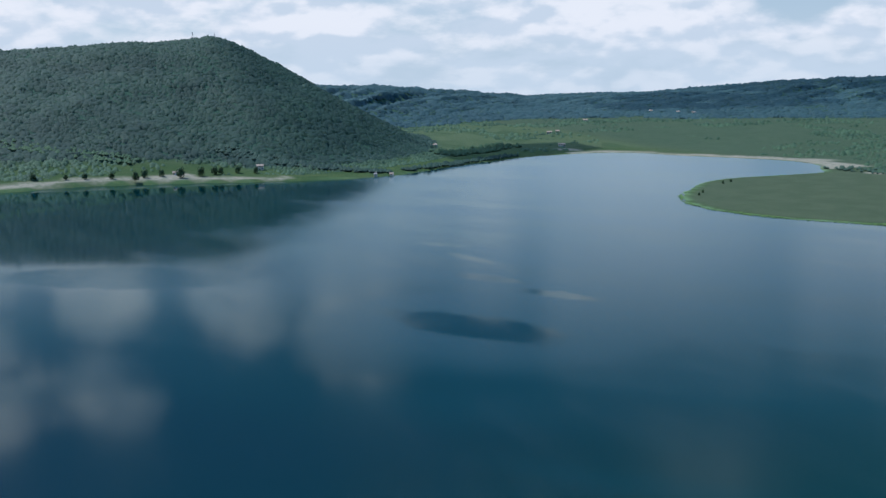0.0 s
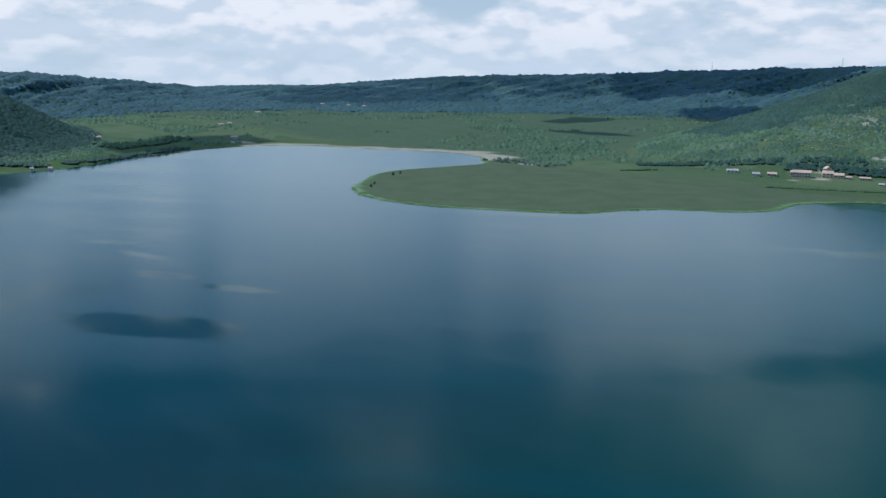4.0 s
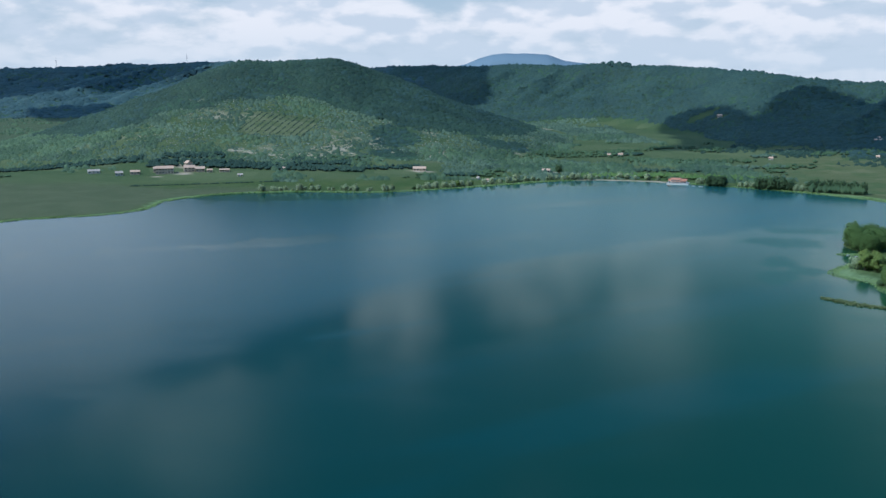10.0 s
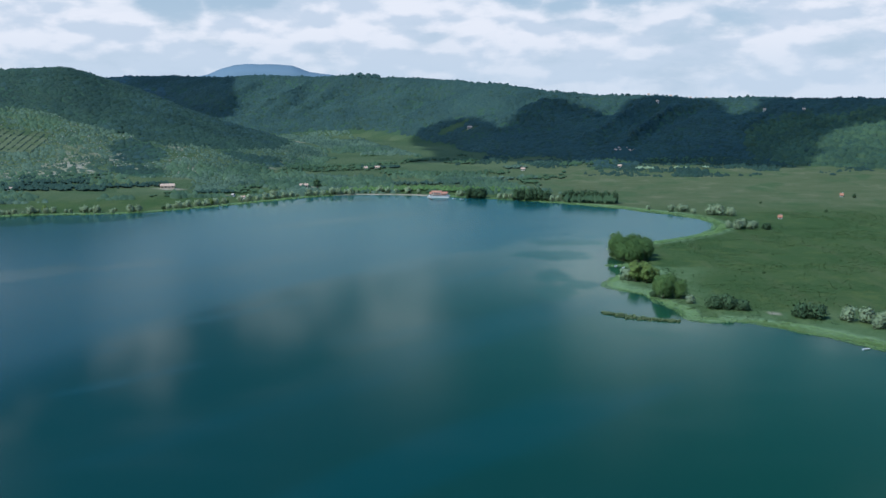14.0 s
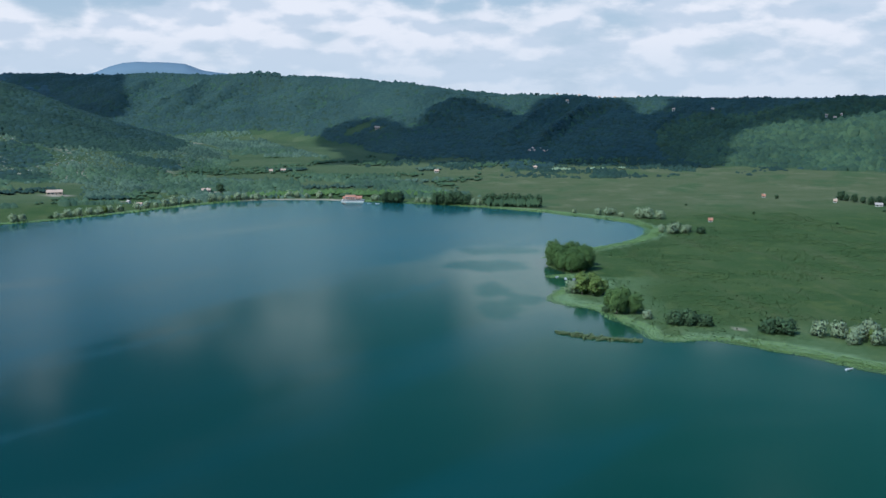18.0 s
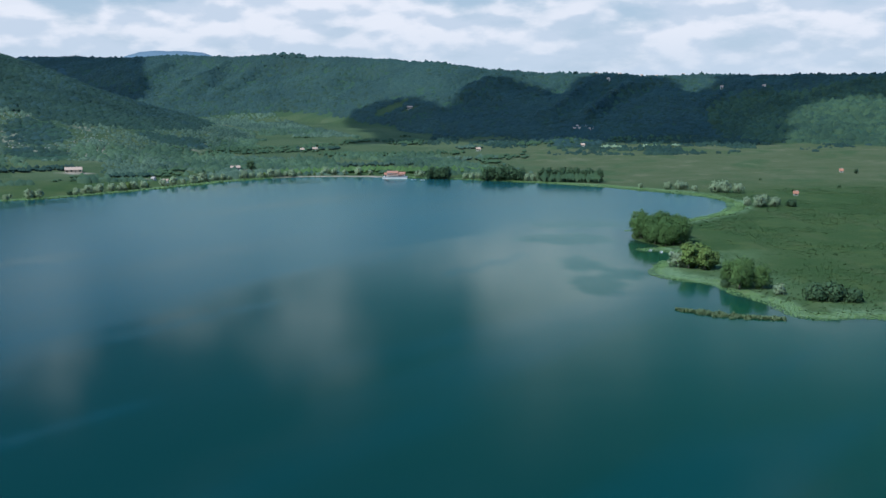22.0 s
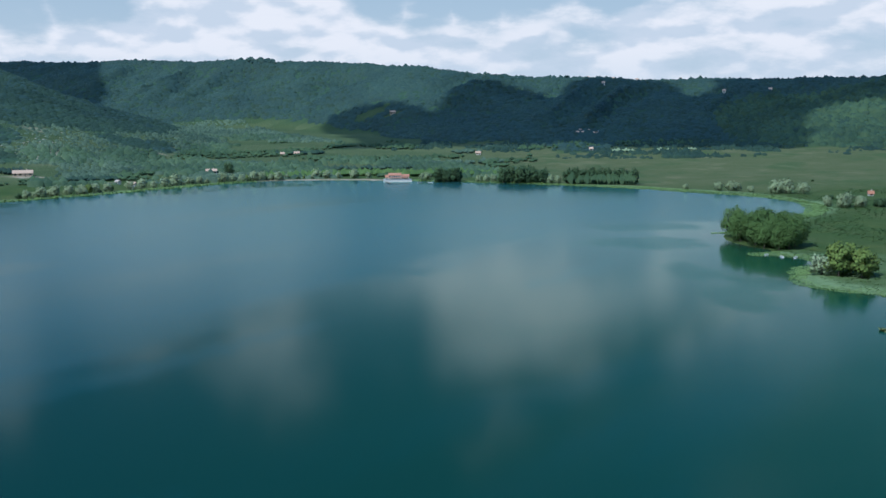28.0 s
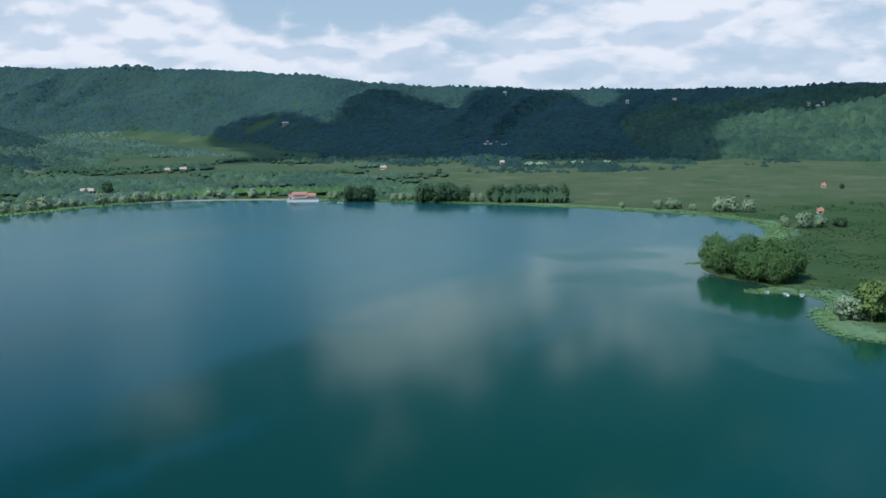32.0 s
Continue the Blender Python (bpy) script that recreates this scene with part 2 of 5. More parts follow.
dry = g.mix(g.ramp(g.noise(0.020, 6.0, 0.65, (1, 1, 1), 9.0), 0.50, 0.62, 0, 0.85), dry, (0.060, 0.098, 0.034))
dry = g.mix(g.ramp(g.noise(0.030, 6.0, 0.65, (1, 0.8, 1), 4.0), 0.54, 0.66, 0, 0.4), dry, (0.190, 0.180, 0.095))
meadow = g.mix(g.attr("dry"), meadow, dry)
col = g.mix(g.attr("reed"), meadow, reed)
col = g.mix(g.attr("wood"), col, wood)
col = g.mix(g.math("MULTIPLY", g.attr("soil"), g.ramp(g.noise(0.05, 5.0, 0.65), 0.38, 0.55)), col, soil)
col = g.mix(g.attr("fringe"), col, g.mix(g.ramp(g.noise(0.25, 4.0), 0.4, 0.6), (0.13, 0.195, 0.085), (0.17, 0.24, 0.11)))
col = g.mix(g.attr("sand"), col, g.mix(g.ramp(g.noise(0.12, 5.0, 0.6), 0.4, 0.65), (0.36, 0.30, 0.22), (0.22, 0.21, 0.13)))
g.color(col)
g.bump(g.noise(0.8, 6.0, 0.7), 0.6, 0.9)
M_LAND = g.m

w = Mat("lake_water", 0.06)
w.p.inputs["IOR"].default_value = 1.333
deep = w.mix(w.attr("east"), (0.0009, 0.0155, 0.0255), (0.0050, 0.0335, 0.0140))
deep = w.mix(w.ramp(w.noise(0.0022, 3.0, shift=1.3), 0.4, 0.65, 0, 0.4), deep, (0.0016, 0.025, 0.023))
deep = w.mix(w.attr("shoal"), deep, (0.0085, 0.060, 0.030))
deep = w.mix(w.attr("silt"), deep, (0.030, 0.046, 0.024))
deep = w.mix(w.attr("pale_patch"), deep, (0.0040, 0.0340, 0.0270))
# blue of the sky mirrored by ripples is put into the base colour
w.color(w.mix(w.math("MULTIPLY", w.attr("ripple"), 0.75), deep, w.mix(w.attr("east"), (0.0015, 0.038, 0.048), (0.0045, 0.060, 0.070))))
rip = w.math("ADD", w.math("MAXIMUM", w.attr("ripple"), w.attr("paws")), w.ramp(w.noise(0.012, 4.0, 0.55, (1, 3.0, 1), 0.4, -28), 0.45, 0.75, 0.0, 0.24), True)
w.put(w.p.inputs["Specular IOR Level"], 0.0)
gloss = w.n.new("ShaderNodeBsdfGlossy")
w.put(gloss.inputs["Color"], w.mix(rip, (0.82, 0.95, 0.95), w.mix(w.attr("east"), (0.82, 0.93, 0.97), (0.74, 0.94, 0.90))))
w.put(gloss.inputs["Roughness"], w.ramp(rip, 0.0, 1.0, w.ramp(w.attr("east"), 0.0, 0.8, 0.055, 0.095), 0.22))
w.bump(w.noise(0.5, 2.0, 0.5), 0.02, 0.25)
w.l.new(w.n["Bump"].outputs[0], gloss.inputs["Normal"])
fres = w.n.new("ShaderNodeFresnel")
fres.inputs["IOR"].default_value = 1.333
sheen = w.n.new("ShaderNodeMixShader")
w.put(sheen.inputs[0], w.math("MULTIPLY", fres.outputs[0], w.ramp(rip, 0.0, 1.0, 0.92, 1.0)))
w.l.new(w.p.outputs[0], sheen.inputs[1])
w.l.new(gloss.outputs[0], sheen.inputs[2])
w.l.new(sheen.outputs[0], w.n["Material Output"].inputs["Surface"])
M_WATER = w.m

# green shifted towards blue, aerial haze painted into the slope woods
M_FOREST = foliage("hazed_forest_leaves", (0.027, 0.059, 0.053), (0.040, 0.077, 0.061), (0.046, 0.080, 0.055), 0.3)
M_OAK = foliage("evergreen_oak_leaves", (0.019, 0.044, 0.032), (0.036, 0.069, 0.043), (0.043, 0.074, 0.041), 0.3)
# the spur's sunlit look is put into this lighter, greener leaf tone
M_SPUR = foliage("sunlit_spur_leaves", (0.024, 0.052, 0.032), (0.060, 0.104, 0.050), (0.070, 0.110, 0.046), 0.3)
# far rim's haze is put into this leaf colour by its blue share
M_FAR = foliage("hazed_distant_leaves", (0.032, 0.068, 0.074), (0.050, 0.094, 0.094), (0.052, 0.094, 0.088), 0.3)
M_SCRUB = foliage("scrub_leaves", (0.030, 0.062, 0.040), (0.106, 0.156, 0.096), (0.114, 0.158, 0.088), 0.5)
M_BRIGHT = foliage("young_leaves", (0.13, 0.205, 0.050), (0.21, 0.290, 0.075), (0.24, 0.300, 0.080), 0.9, 0.3)
M_SHORE = foliage("shore_leaves", (0.080, 0.154, 0.044), (0.144, 0.236, 0.070), (0.172, 0.248, 0.072), 0.9, 0.3)
M_WILLOW = foliage("willow_leaves", (0.26, 0.34, 0.185), (0.38, 0.46, 0.275), (0.37, 0.44, 0.24), 0.9, 0.3)
M_DARKTREE = foliage("dark_leaves", (0.058, 0.110, 0.052), (0.100, 0.162, 0.072), (0.112, 0.168, 0.068), 0.9, 0.3)
M_REED = foliage("reed_leaves", (0.185, 0.290, 0.088), (0.245, 0.360, 0.122), (0.262, 0.362, 0.124), 0.9, 0.2)
M_SEDGE = foliage("sedge_leaves", (0.120, 0.165, 0.066), (0.175, 0.220, 0.095), (0.190, 0.215, 0.090), 0.9, 0.1)
M_TUSSOCK = foliage("tussock_leaves", (0.050, 0.098, 0.024), (0.074, 0.124, 0.032), (0.092, 0.132, 0.038), 0.9, 0.1)
M_MIXED = foliage("mixed_thicket_leaves", (0.034, 0.070, 0.038), (0.086, 0.138, 0.070), (0.098, 0.142, 0.062), 0.4)
M_BARK = plain("bark", (0.085, 0.065, 0.045), (0.16, 0.13, 0.10), 2.0, 0.95)
M_PLASTER = plain("white_plaster", (0.60, 0.57, 0.50), (0.74, 0.71, 0.65), 0.6, 0.9, 0.0, 0.3)
M_STONE = plain("tuff_stone", (0.46, 0.36, 0.26), (0.58, 0.48, 0.37), 0.9, 0.95, 0.05, 0.5)
M_BOULDER = plain("weathered_rock", (0.22, 0.22, 0.17), (0.36, 0.34, 0.28), 0.7, 0.95, 0.1, 0.5)
M_TILE = plain("terracotta_tiles", (0.38, 0.16, 0.09), (0.45, 0.22, 0.14), 1.1, 0.85, 0.05, 0.5)
M_WINDOW = plain("dark_window_glass", (0.02, 0.025, 0.03), (0.04, 0.045, 0.05), 0.5, 0.15)
M_SHUTTER = plain("green_shutter_paint", (0.05, 0.09, 0.06), (0.08, 0.12, 0.08), 1.5, 0.6)
M_STEEL = plain("galvanised_steel", (0.30, 0.31, 0.32), (0.42, 0.42, 0.43), 1.0, 0.5)
M_TIMBER = plain("weathered_timber", (0.20, 0.16, 0.12), (0.32, 0.27, 0.21), 1.5, 0.9)
M_CLOUD = plain("white_cloud", (0.85, 0.86, 0.88), (0.9, 0.9, 0.9), 0.01, 1.0)
M_VEIL = plain("thin_cloud", (0.85, 0.86, 0.88), (0.9, 0.9, 0.9), 0.01, 1.0)
for _m, _dense in ((M_CLOUD, 0.50), (M_VEIL, 0.26)):      # vapour: part of the daylight goes through
    _n, _l = _m.node_tree.nodes, _m.node_tree.links
    _x, _t = _n.new("ShaderNodeMixShader"), _n.new("ShaderNodeBsdfTransparent")
    _x.inputs[0].default_value = _dense
    _l.new(_t.outputs[0], _x.inputs[1])
    _l.new(_n["Principled BSDF"].outputs[0], _x.inputs[2])
    _l.new(_x.outputs[0], _n["Material Output"].inputs["Surface"])
M_BOAT = plain("white_boat_paint", (0.70, 0.70, 0.68), (0.60, 0.60, 0.58), 1.0, 0.4)
M_ROOFGREY = plain("grey_roofing", (0.40, 0.34, 0.29), (0.48, 0.42, 0.36), 0.8, 0.9)
# backdrop only: distance haze is painted as its pale blue base colour
M_HAZE = plain("far_hazy_woods", (0.14, 0.202, 0.242), (0.16, 0.222, 0.262), 0.004, 1.0)
M_OLDTILE = plain("weathered_pink_tiles", (0.48, 0.31, 0.21), (0.58, 0.42, 0.31), 1.1, 0.9, 0.05, 0.5)

# ---- the land ----
def smooth(a, b, x):
    t = np.clip((x - a) / (b - a), 0, 1)
    return t * t * (3 - 2 * t)


def fbm(x, y, scale, octaves=4, seed=0):
    """Cheap smooth value noise on arrays, -1..1."""
    rng = np.random.RandomState(seed)
    out, amp, tot = np.zeros_like(x), 1.0, 0.0
    for o in range(octaves):
        grid = rng.rand(256, 256) * 2 - 1
        u, v = x / scale + 37.3 * o, y / scale + 11.7 * o
        i, j = np.floor(u).astype(int), np.floor(v).astype(int)
        fu, fv = u - i, v - j
        fu, fv = fu * fu * (3 - 2 * fu), fv * fv * (3 - 2 * fv)
        a, b = grid[i % 256, j % 256], grid[(i + 1) % 256, j % 256]
        c, d = grid[i % 256, (j + 1) % 256], grid[(i + 1) % 256, (j + 1) % 256]
        out += amp * ((a * (1 - fu) + b * fu) * (1 - fv) + (c * (1 - fu) + d * fu) * fv)
        tot += amp
        amp, scale = amp * 0.5, scale * 0.5
    return out / tot


# the waterline, from the western hill round by the north to the eastern cape
SHORE = [(-1150, -420), (-1276, -20), (-1310, 76), (-1286, 176), (-1250, 292), (-1232, 384), (-1246, 462), (-1300, 540), (-1365, 617),
         (-1404, 699), (-1456, 798), (-1473, 919), (-1440, 985), (-1344, 1003), (-1258, 1046), (-1170, 1080), (-1090, 1060), (-1035, 1005),
         (-1000, 985), (-1004, 885), (-1000, 812), (-970, 755), (-918, 700), (-866, 648), (-815, 618), (-748, 606), (-680, 624), (-623, 661), (-576, 692), (-568, 735),
         (-556, 775), (-493, 816), (-474, 856), (-492, 925), (-454, 988), (-384, 1018), (-330, 1018), (-284, 1030), (-215, 1085), (-140, 1158),
         (-78, 1190), (8, 1172), (78, 1138), (134, 1106), (194, 1054), (225, 1014), (252, 975), (257, 930), (238, 890),
         (205, 856), (163, 828), (128, 795)]
CAPE = [(126, 787), (123, 774), (123, 762), (126, 748), (128, 740), (114, 731), (122, 727), (133, 717), (130, 702), (110, 690), (97, 669), (102, 650), (114, 640), (120, 622),
        (118, 606), (127, 592), (122, 572), (131, 563), (150, 564), (162, 554), (189, 523), (208, 493), (245, 430),
        (330, 330), (430, 180), (480, -60), (430, -420), (200, -760), (-300, -950), (-800, -820)]


def rounded(points, turns=2):
    """Corner cutting on a closed outline."""
    p = np.array(points, float)
    for _ in range(turns):
        q = np.roll(p, -1, 0)
        p = np.stack([0.78 * p + 0.22 * q, 0.22 * p + 0.78 * q], 1).reshape(-1, 2)
    return p


LINE = rounded(SHORE + CAPE)


def shore_distance(x, y, line=LINE):
    """Distance to an outline, positive outside of it (on land)."""
    best, inside = np.full(x.shape, 1e9), np.zeros(x.shape, bool)
    for (ax, ay), (bx, by) in zip(line, np.roll(line, -1, 0)):
        dx, dy = bx - ax, by - ay
        t = np.clip(((x - ax) * dx + (y - ay) * dy) / (dx * dx + dy * dy + 1e-9), 0, 1)
        best = np.minimum(best, (x - ax - t * dx) ** 2 + (y - ay - t * dy) ** 2)
        if abs(dy) > 1e-9:
            inside ^= ((ay > y) != (by > y)) & (x < ax + (y - ay) * dx / dy)
    return np.sqrt(best) * np.where(inside, -1, 1)


# the crater rim: bearing (left of north), foot and crest distance, crest height
RIM = np.array([(-180, 1300, 1800, 110), (-90, 1150, 1600, 108), (-60, 1150, 1600, 105), (-45, 1200, 1640, 104), (-35, 1480, 1850, 108), (-28, 1510, 1850, 109), (-24, 1570, 1900, 106),
                (-20, 1590, 1950, 104), (-16, 1560, 1950, 103), (-10, 1490, 1950, 108), (-5, 1600, 2050, 126), (0, 1850, 2200, 142), (3, 1950, 2285, 146),
                (10, 2000, 2400, 144), (17, 2200, 2600, 146), (24, 2300, 2900, 162), (30, 2400, 3100, 156), (38, 2450, 3200, 138), (47, 2500, 3300, 124),
                (55, 2500, 3300, 90), (62, 2450, 3200, 84), (67, 2300, 2900, 108), (71, 2100, 2700, 121), (75, 1900, 2600, 124), (90, 1700, 2400, 150),
                (120, 1500, 2000, 130), (180, 1300, 1800, 110)], float)


def rim_at(az):
    foot, crest, top = [np.interp(az, RIM[:, 0], RIM[:, k]) for k in (1, 2, 3)]
    return foot, crest, top - 4.6      # the crest heights above are those of the treetops


def bearing(x, y):
    return np.degrees(np.arctan2(-x, y)), np.hypot(x, y)


def cone(x, y, a, b, za, zb, reach, front, top):
    """A hill along the spine a-b: metres to the spine, stretched along the line of sight from the lake."""
    (ax, ay), (bx, by) = a, b
    t = np.clip(((x - ax) * (bx - ax) + (y - ay) * (by - ay)) / ((bx - ax) ** 2 + (by - ay) ** 2), 0, 1)
    px, py = x - ax - t * (bx - ax), y - ay - t * (by - ay)
    s = np.hypot(ax, ay)
    ux, uy = ax / s, ay / s
    along, across = px * ux + py * uy, px * uy - py * ux
    along = np.where(along < 0, along / front, along)
    d = np.sqrt(along ** 2 + across ** 2 + top * top) - top
    h = 1 - d / reach
    return (za + t * (zb - za)) * np.where(h > 0.12, h, 0.12 * np.exp((h - 0.12) / 0.12))


def hill_north(x, y):
    h = cone(x, y, (-560, 1660), (-680, 1608), 148.5, 144.5, 440, 1.05, 40) / 148.5
    return 148.5 * (np.clip(h, 0, 1) ** 1.12 - 0.055 * np.clip(h, 0, 1) * np.clip(1 - h, 0, 1) * 4)


def hill_west(x, y):
    return cone(x, y, (-1868, 340), (-1900, -330), 209.5, 147, 372, 1.35, 34)


def hill_east(x, y):
    h = cone(x, y, (660, 1540), (860, 1430), 58, 84, 150, 1.0, 50)
    return h * (1 - 0.42 * np.abs(fbm(x + 0.5 * y, y, 75, 2, 9)) * smooth(8, 30, h) * (1 - smooth(54, 70, h)))


def height(x, y, ds):
    az, r = bearing(x, y)
    foot, crest, top = rim_at(az)
    wob = fbm(x, y, 420, 4, 3)
    skew = az * 31 + 0.42 * (r - foot)
    gully = np.abs(fbm(skew, r * 0.16, 88, 3, 8))
    base = 0.55 * (1 - np.exp(-np.maximum(ds, 0) / 6)) + np.maximum(ds, 0) * 0.006
    inland = np.maximum(r - 1180, 0)
    base = base + inland * 0.026 * smooth(20, 400, ds) * np.where(az > 20, 0.75, 1.0)
    s = (r - foot) / (crest - foot)
    up = smooth(-0.08, 1.0, s + 0.05 * wob)
    rim = base + (top - base) * (0.55 * up + 0.45 * np.clip(s, 0, 1)) * (1 - 0.62 * gully * smooth(0.0, 0.35, s) * (1 - smooth(0.72, 1.0, s)))
    fall = smooth(0, 900, r - crest)
    z = np.where(s < 1, np.maximum(rim, base), top * (1 - fall) + 55 * fall) 
    z = np.where(s > 1, np.minimum(z, top), z)
    hills = np.maximum(np.maximum(hill_north(x, y), hill_west(x, y)), hill_east(x, y))
    k = 9.0
    z = np.maximum(z, hills) + k * np.exp(-np.abs(z - hills) / k) * 0.35 * smooth(5, 25, hills)
    z = z + fbm(x, y, 90, 3, 5) * np.clip((z - 12) * 0.08, 0, 4.2) + fbm(x, y, 230, 2, 6) * np.clip((z - 20) * 0.1, 0, 5.0) * smooth(0, 25, np.minimum(np.abs(z - top), 400) + 25 * (hills > 40) * (hills < 120))
    bed = -6.5 * (1 - np.exp(ds / 30.0))
    return np.where(ds > 0, z, bed)


def mesh_of(name, verts, faces, mat, smooth_shade=True, attrs=None, normals=None):
    me = bpy.data.meshes.new(name)
    verts, faces = np.asarray(verts, np.float32), np.asarray(faces, np.int32)
    k = faces.shape[1]
    me.vertices.add(len(verts))
    me.vertices.foreach_set("co", verts.ravel())
    me.loops.add(faces.size)
    me.loops.foreach_set("vertex_index", faces.ravel())
    me.polygons.add(len(faces))
    me.polygons.foreach_set("loop_start", np.arange(0, faces.size, k, dtype=np.int32))
    me.polygons.foreach_set("use_smooth", np.full(len(faces), smooth_shade))
    for key, val in (attrs or {}).items():
        a = me.attributes.new(key, "FLOAT", "POINT")
        a.data.foreach_set("value", np.asarray(val, np.float32))
    me.update(calc_edges=True)
    if normals is not None:
        n = np.asarray(normals, np.float32)
        me.normals_split_custom_set_from_vertices(n / np.linalg.norm(n, axis=1)[:, None])
    me.materials.append(mat)
    return me


CX, CY = -60.0, 250.0
rings = np.concatenate([np.linspace(0, 240, 10)[:-1], np.linspace(240, 1100, 180)[:-1], np.linspace(1100, 2400, 105)[:-1], np.linspace(2400, 3600, 50)[:-1], np.linspace(3600, 4700, 10)])
turns = 720
th = np.arange(turns) * 2 * np.pi / turns
gx = CX + rings[:, None] * np.cos(th)[None]
gy = CY + rings[:, None] * np.sin(th)[None]
ds = shore_distance(gx.ravel(), gy.ravel()).reshape(gx.shape)
ds = ds + fbm(gx, gy, 20, 3, 11) * 2.2
gz = height(gx, gy, ds)


def land_masks(x, y, z, d):
    az, r = bearing(x, y)
    foot, crest, _ = rim_at(az)
    n1, n2 = fbm(x, y, 150, 4, 21), fbm(x, y, 60, 3, 22)
    hn, hw = hill_north(x, y), hill_west(x, y)
    wood = smooth(-30, 30, r - foot + 70 * n1)
    treeline = np.interp(x, (-800, -700, -600, -500, -430, -350, -250), (34, 70, 88, 80, 58, 42, 30))
    wood = np.maximum(wood, smooth(-5, 5, hn - treeline + 9 * n2) * (hn > 25))
    for cx, cy, rx, ry in ((-372, 1372, 36, 42), (-226, 1446, 46, 30), (-352, 1300, 34, 18), (-305, 1500, 30, 24)):
        wood = np.maximum(wood, 1 - smooth(0.75, 1.1, np.hypot((x - cx) / rx, (y - cy) / ry) + 0.45 * n2))
    low = np.interp(y, (200, 380), (22, 5))
    wood = np.maximum(wood, smooth(low, low + 8, hw + 12 * n1 * (low > 8)) * (hw > 3))
    wood = np.maximum(wood, smooth(9, 15, hill_east(x, y) + 5 * n1))
    wood = wood * smooth(0.7, 1.1, np.hypot((x - 72) / 34, (y - 1842) / 22) + 0.4 * n2)
    wood = wood * smooth(0.7, 1.1, np.hypot((x - 96) / 22, (y - 1800) / 14) + 0.4 * n2)
    # treeless western plain: part wood tone, put in for its hazy dimness
    wood = np.maximum(wood, 0.34 * smooth(-950, -1100, x) * smooth(1040, 1120, y))
    scrub = smooth(9, 16, hn + 5 * n1) * (1 - wood)
    scrub = np.maximum(scrub, smooth(8, 14, hw) * (1 - wood))
    reed = smooth(6, 14, d) * (1 - smooth(1000, 1070, y + 40 * n2)) * (x < -380) * (x > -1100)
    # same plain again: grey reed tone standing in for haze, no reeds
    reed = np.maximum(reed, 0.85 * smooth(-850, -1000, x) * smooth(1030, 1090, y))
    soil = scrub * smooth(0.02, 0.32, n2) * 0.75 * (x > -1000)
    for cx, cy, rx, ry in ((-545, 1244, 20, 9), (-504, 1247, 20, 9), (-461, 1250, 22, 10), (-428, 1262, 22, 11), (-388, 1340, 9, 22), (-365, 1312, 16, 7), (-326, 1416, 14, 6), (-668, 1361, 12, 6), (-690, 1425, 14, 5)):
        soil = np.maximum(soil, 1 - smooth(0.6, 1.2, np.hypot((x - cx) / rx, (y - cy) / ry) + 0.6 * n2))
    vineyard = (x > -585) & (x < -487) & (y > 1312 + 0.1 * (x + 585)) & (y < 1398)
    scrub = np.where(vineyard, np.minimum(scrub, 0.2), scrub)
    soil = np.where(vineyard, 0.12, soil)
    west_beach = (x < -1180) & (y < 330) & (y > -250)
    sand = west_beach * smooth(5, 9, d) * (1 - smooth(22, 34, d + 22 * n2)) * smooth(-0.5, 0.0, n1 + 0.2) * 0.9
    far_beach = (x < -1030) & (y > 880) & (y < 1250)
    sand = np.maximum(sand, far_beach * smooth(3, 8, d) * (1 - smooth(30, 55, d + 40 * n2)))
    hotel_beach = smooth(-110, -90, x) * (1 - smooth(2, 10, x)) * (y > 1120)
    sand = np.maximum(sand, hotel_beach * smooth(0.5, 2, d) * (1 - smooth(9, 13, d + 3 * n2)))
    yards = np.zeros_like(x)
    for cx, cy, rad in ((-140, 1262, 14), (-300, 1230, 18), (-592, 1172, 20), (-578, 1138, 16), (-598, 1112, 7), (-1310, 165, 18), (-1313, 205, 20), (-225, 1180, 9), (-206, 1165, 8), (172, 580, 6), (118, 616, 5), (-1545, 915, 36), (-950, 1020, 22)):
        yards = np.maximum(yards, 1 - smooth(0.5, 1.0, np.hypot(x - cx, (y - cy) * 1.6) / rad + 0.5 * n2))
    sand = np.maximum(sand, yards)
    bare = (x < 152) & (x > 100) & (y > 737) & (y < 800)
    thin = np.where(x < -440, 0.4, 1.0)
    fringe = ~bare * np.where(x < -1180, 0.3, 1.0) * smooth(-2, 1, d) * (1 - smooth(6 * thin, 12 * thin, d + 8 * n2 - 5 * (x > 140))) * (1 - np.minimum(sand * 2, 1))
    fringe = np.maximum(fringe, 0.32 * smooth(8, 16, d) * (1 - smooth(25, 60, d + 40 * n2)) * (x > 112) * (y < 720))
    fields = smooth(60, 140, d) * (1 - wood) * smooth(1120, 1260, r) * (x < 330)
    dry = (smooth(930, 1120, y + 40 * n1) * smooth(90, 200, x) + 0.3 * smooth(-880, -980, x) * smooth(950, 1050, y)) * (1 - wood)
    return wood, scrub, reed, soil, fringe, fields, sand, dry


wood, scrub, reed, soil, fringe, fields, sand, dry = land_masks(gx, gy, gz, ds)
i = np.arange(len(rings) - 1)[:, None] * turns
j = np.arange(turns)[None]
quads = np.stack([i + j, i + turns + j, i + turns + (j + 1) % turns, i + (j + 1) % turns], -1).reshape(-1, 4)
ground = new("ground", mesh_of("ground", np.stack([gx, gy, gz], -1).reshape(-1, 3), quads, M_LAND, True,
                               {"wood": wood.ravel(), "reed": reed.ravel(), "soil": soil.ravel(), "fringe": fringe.ravel(), "fields": fields.ravel(), "sand": sand.ravel(), "dry": dry.ravel()}))
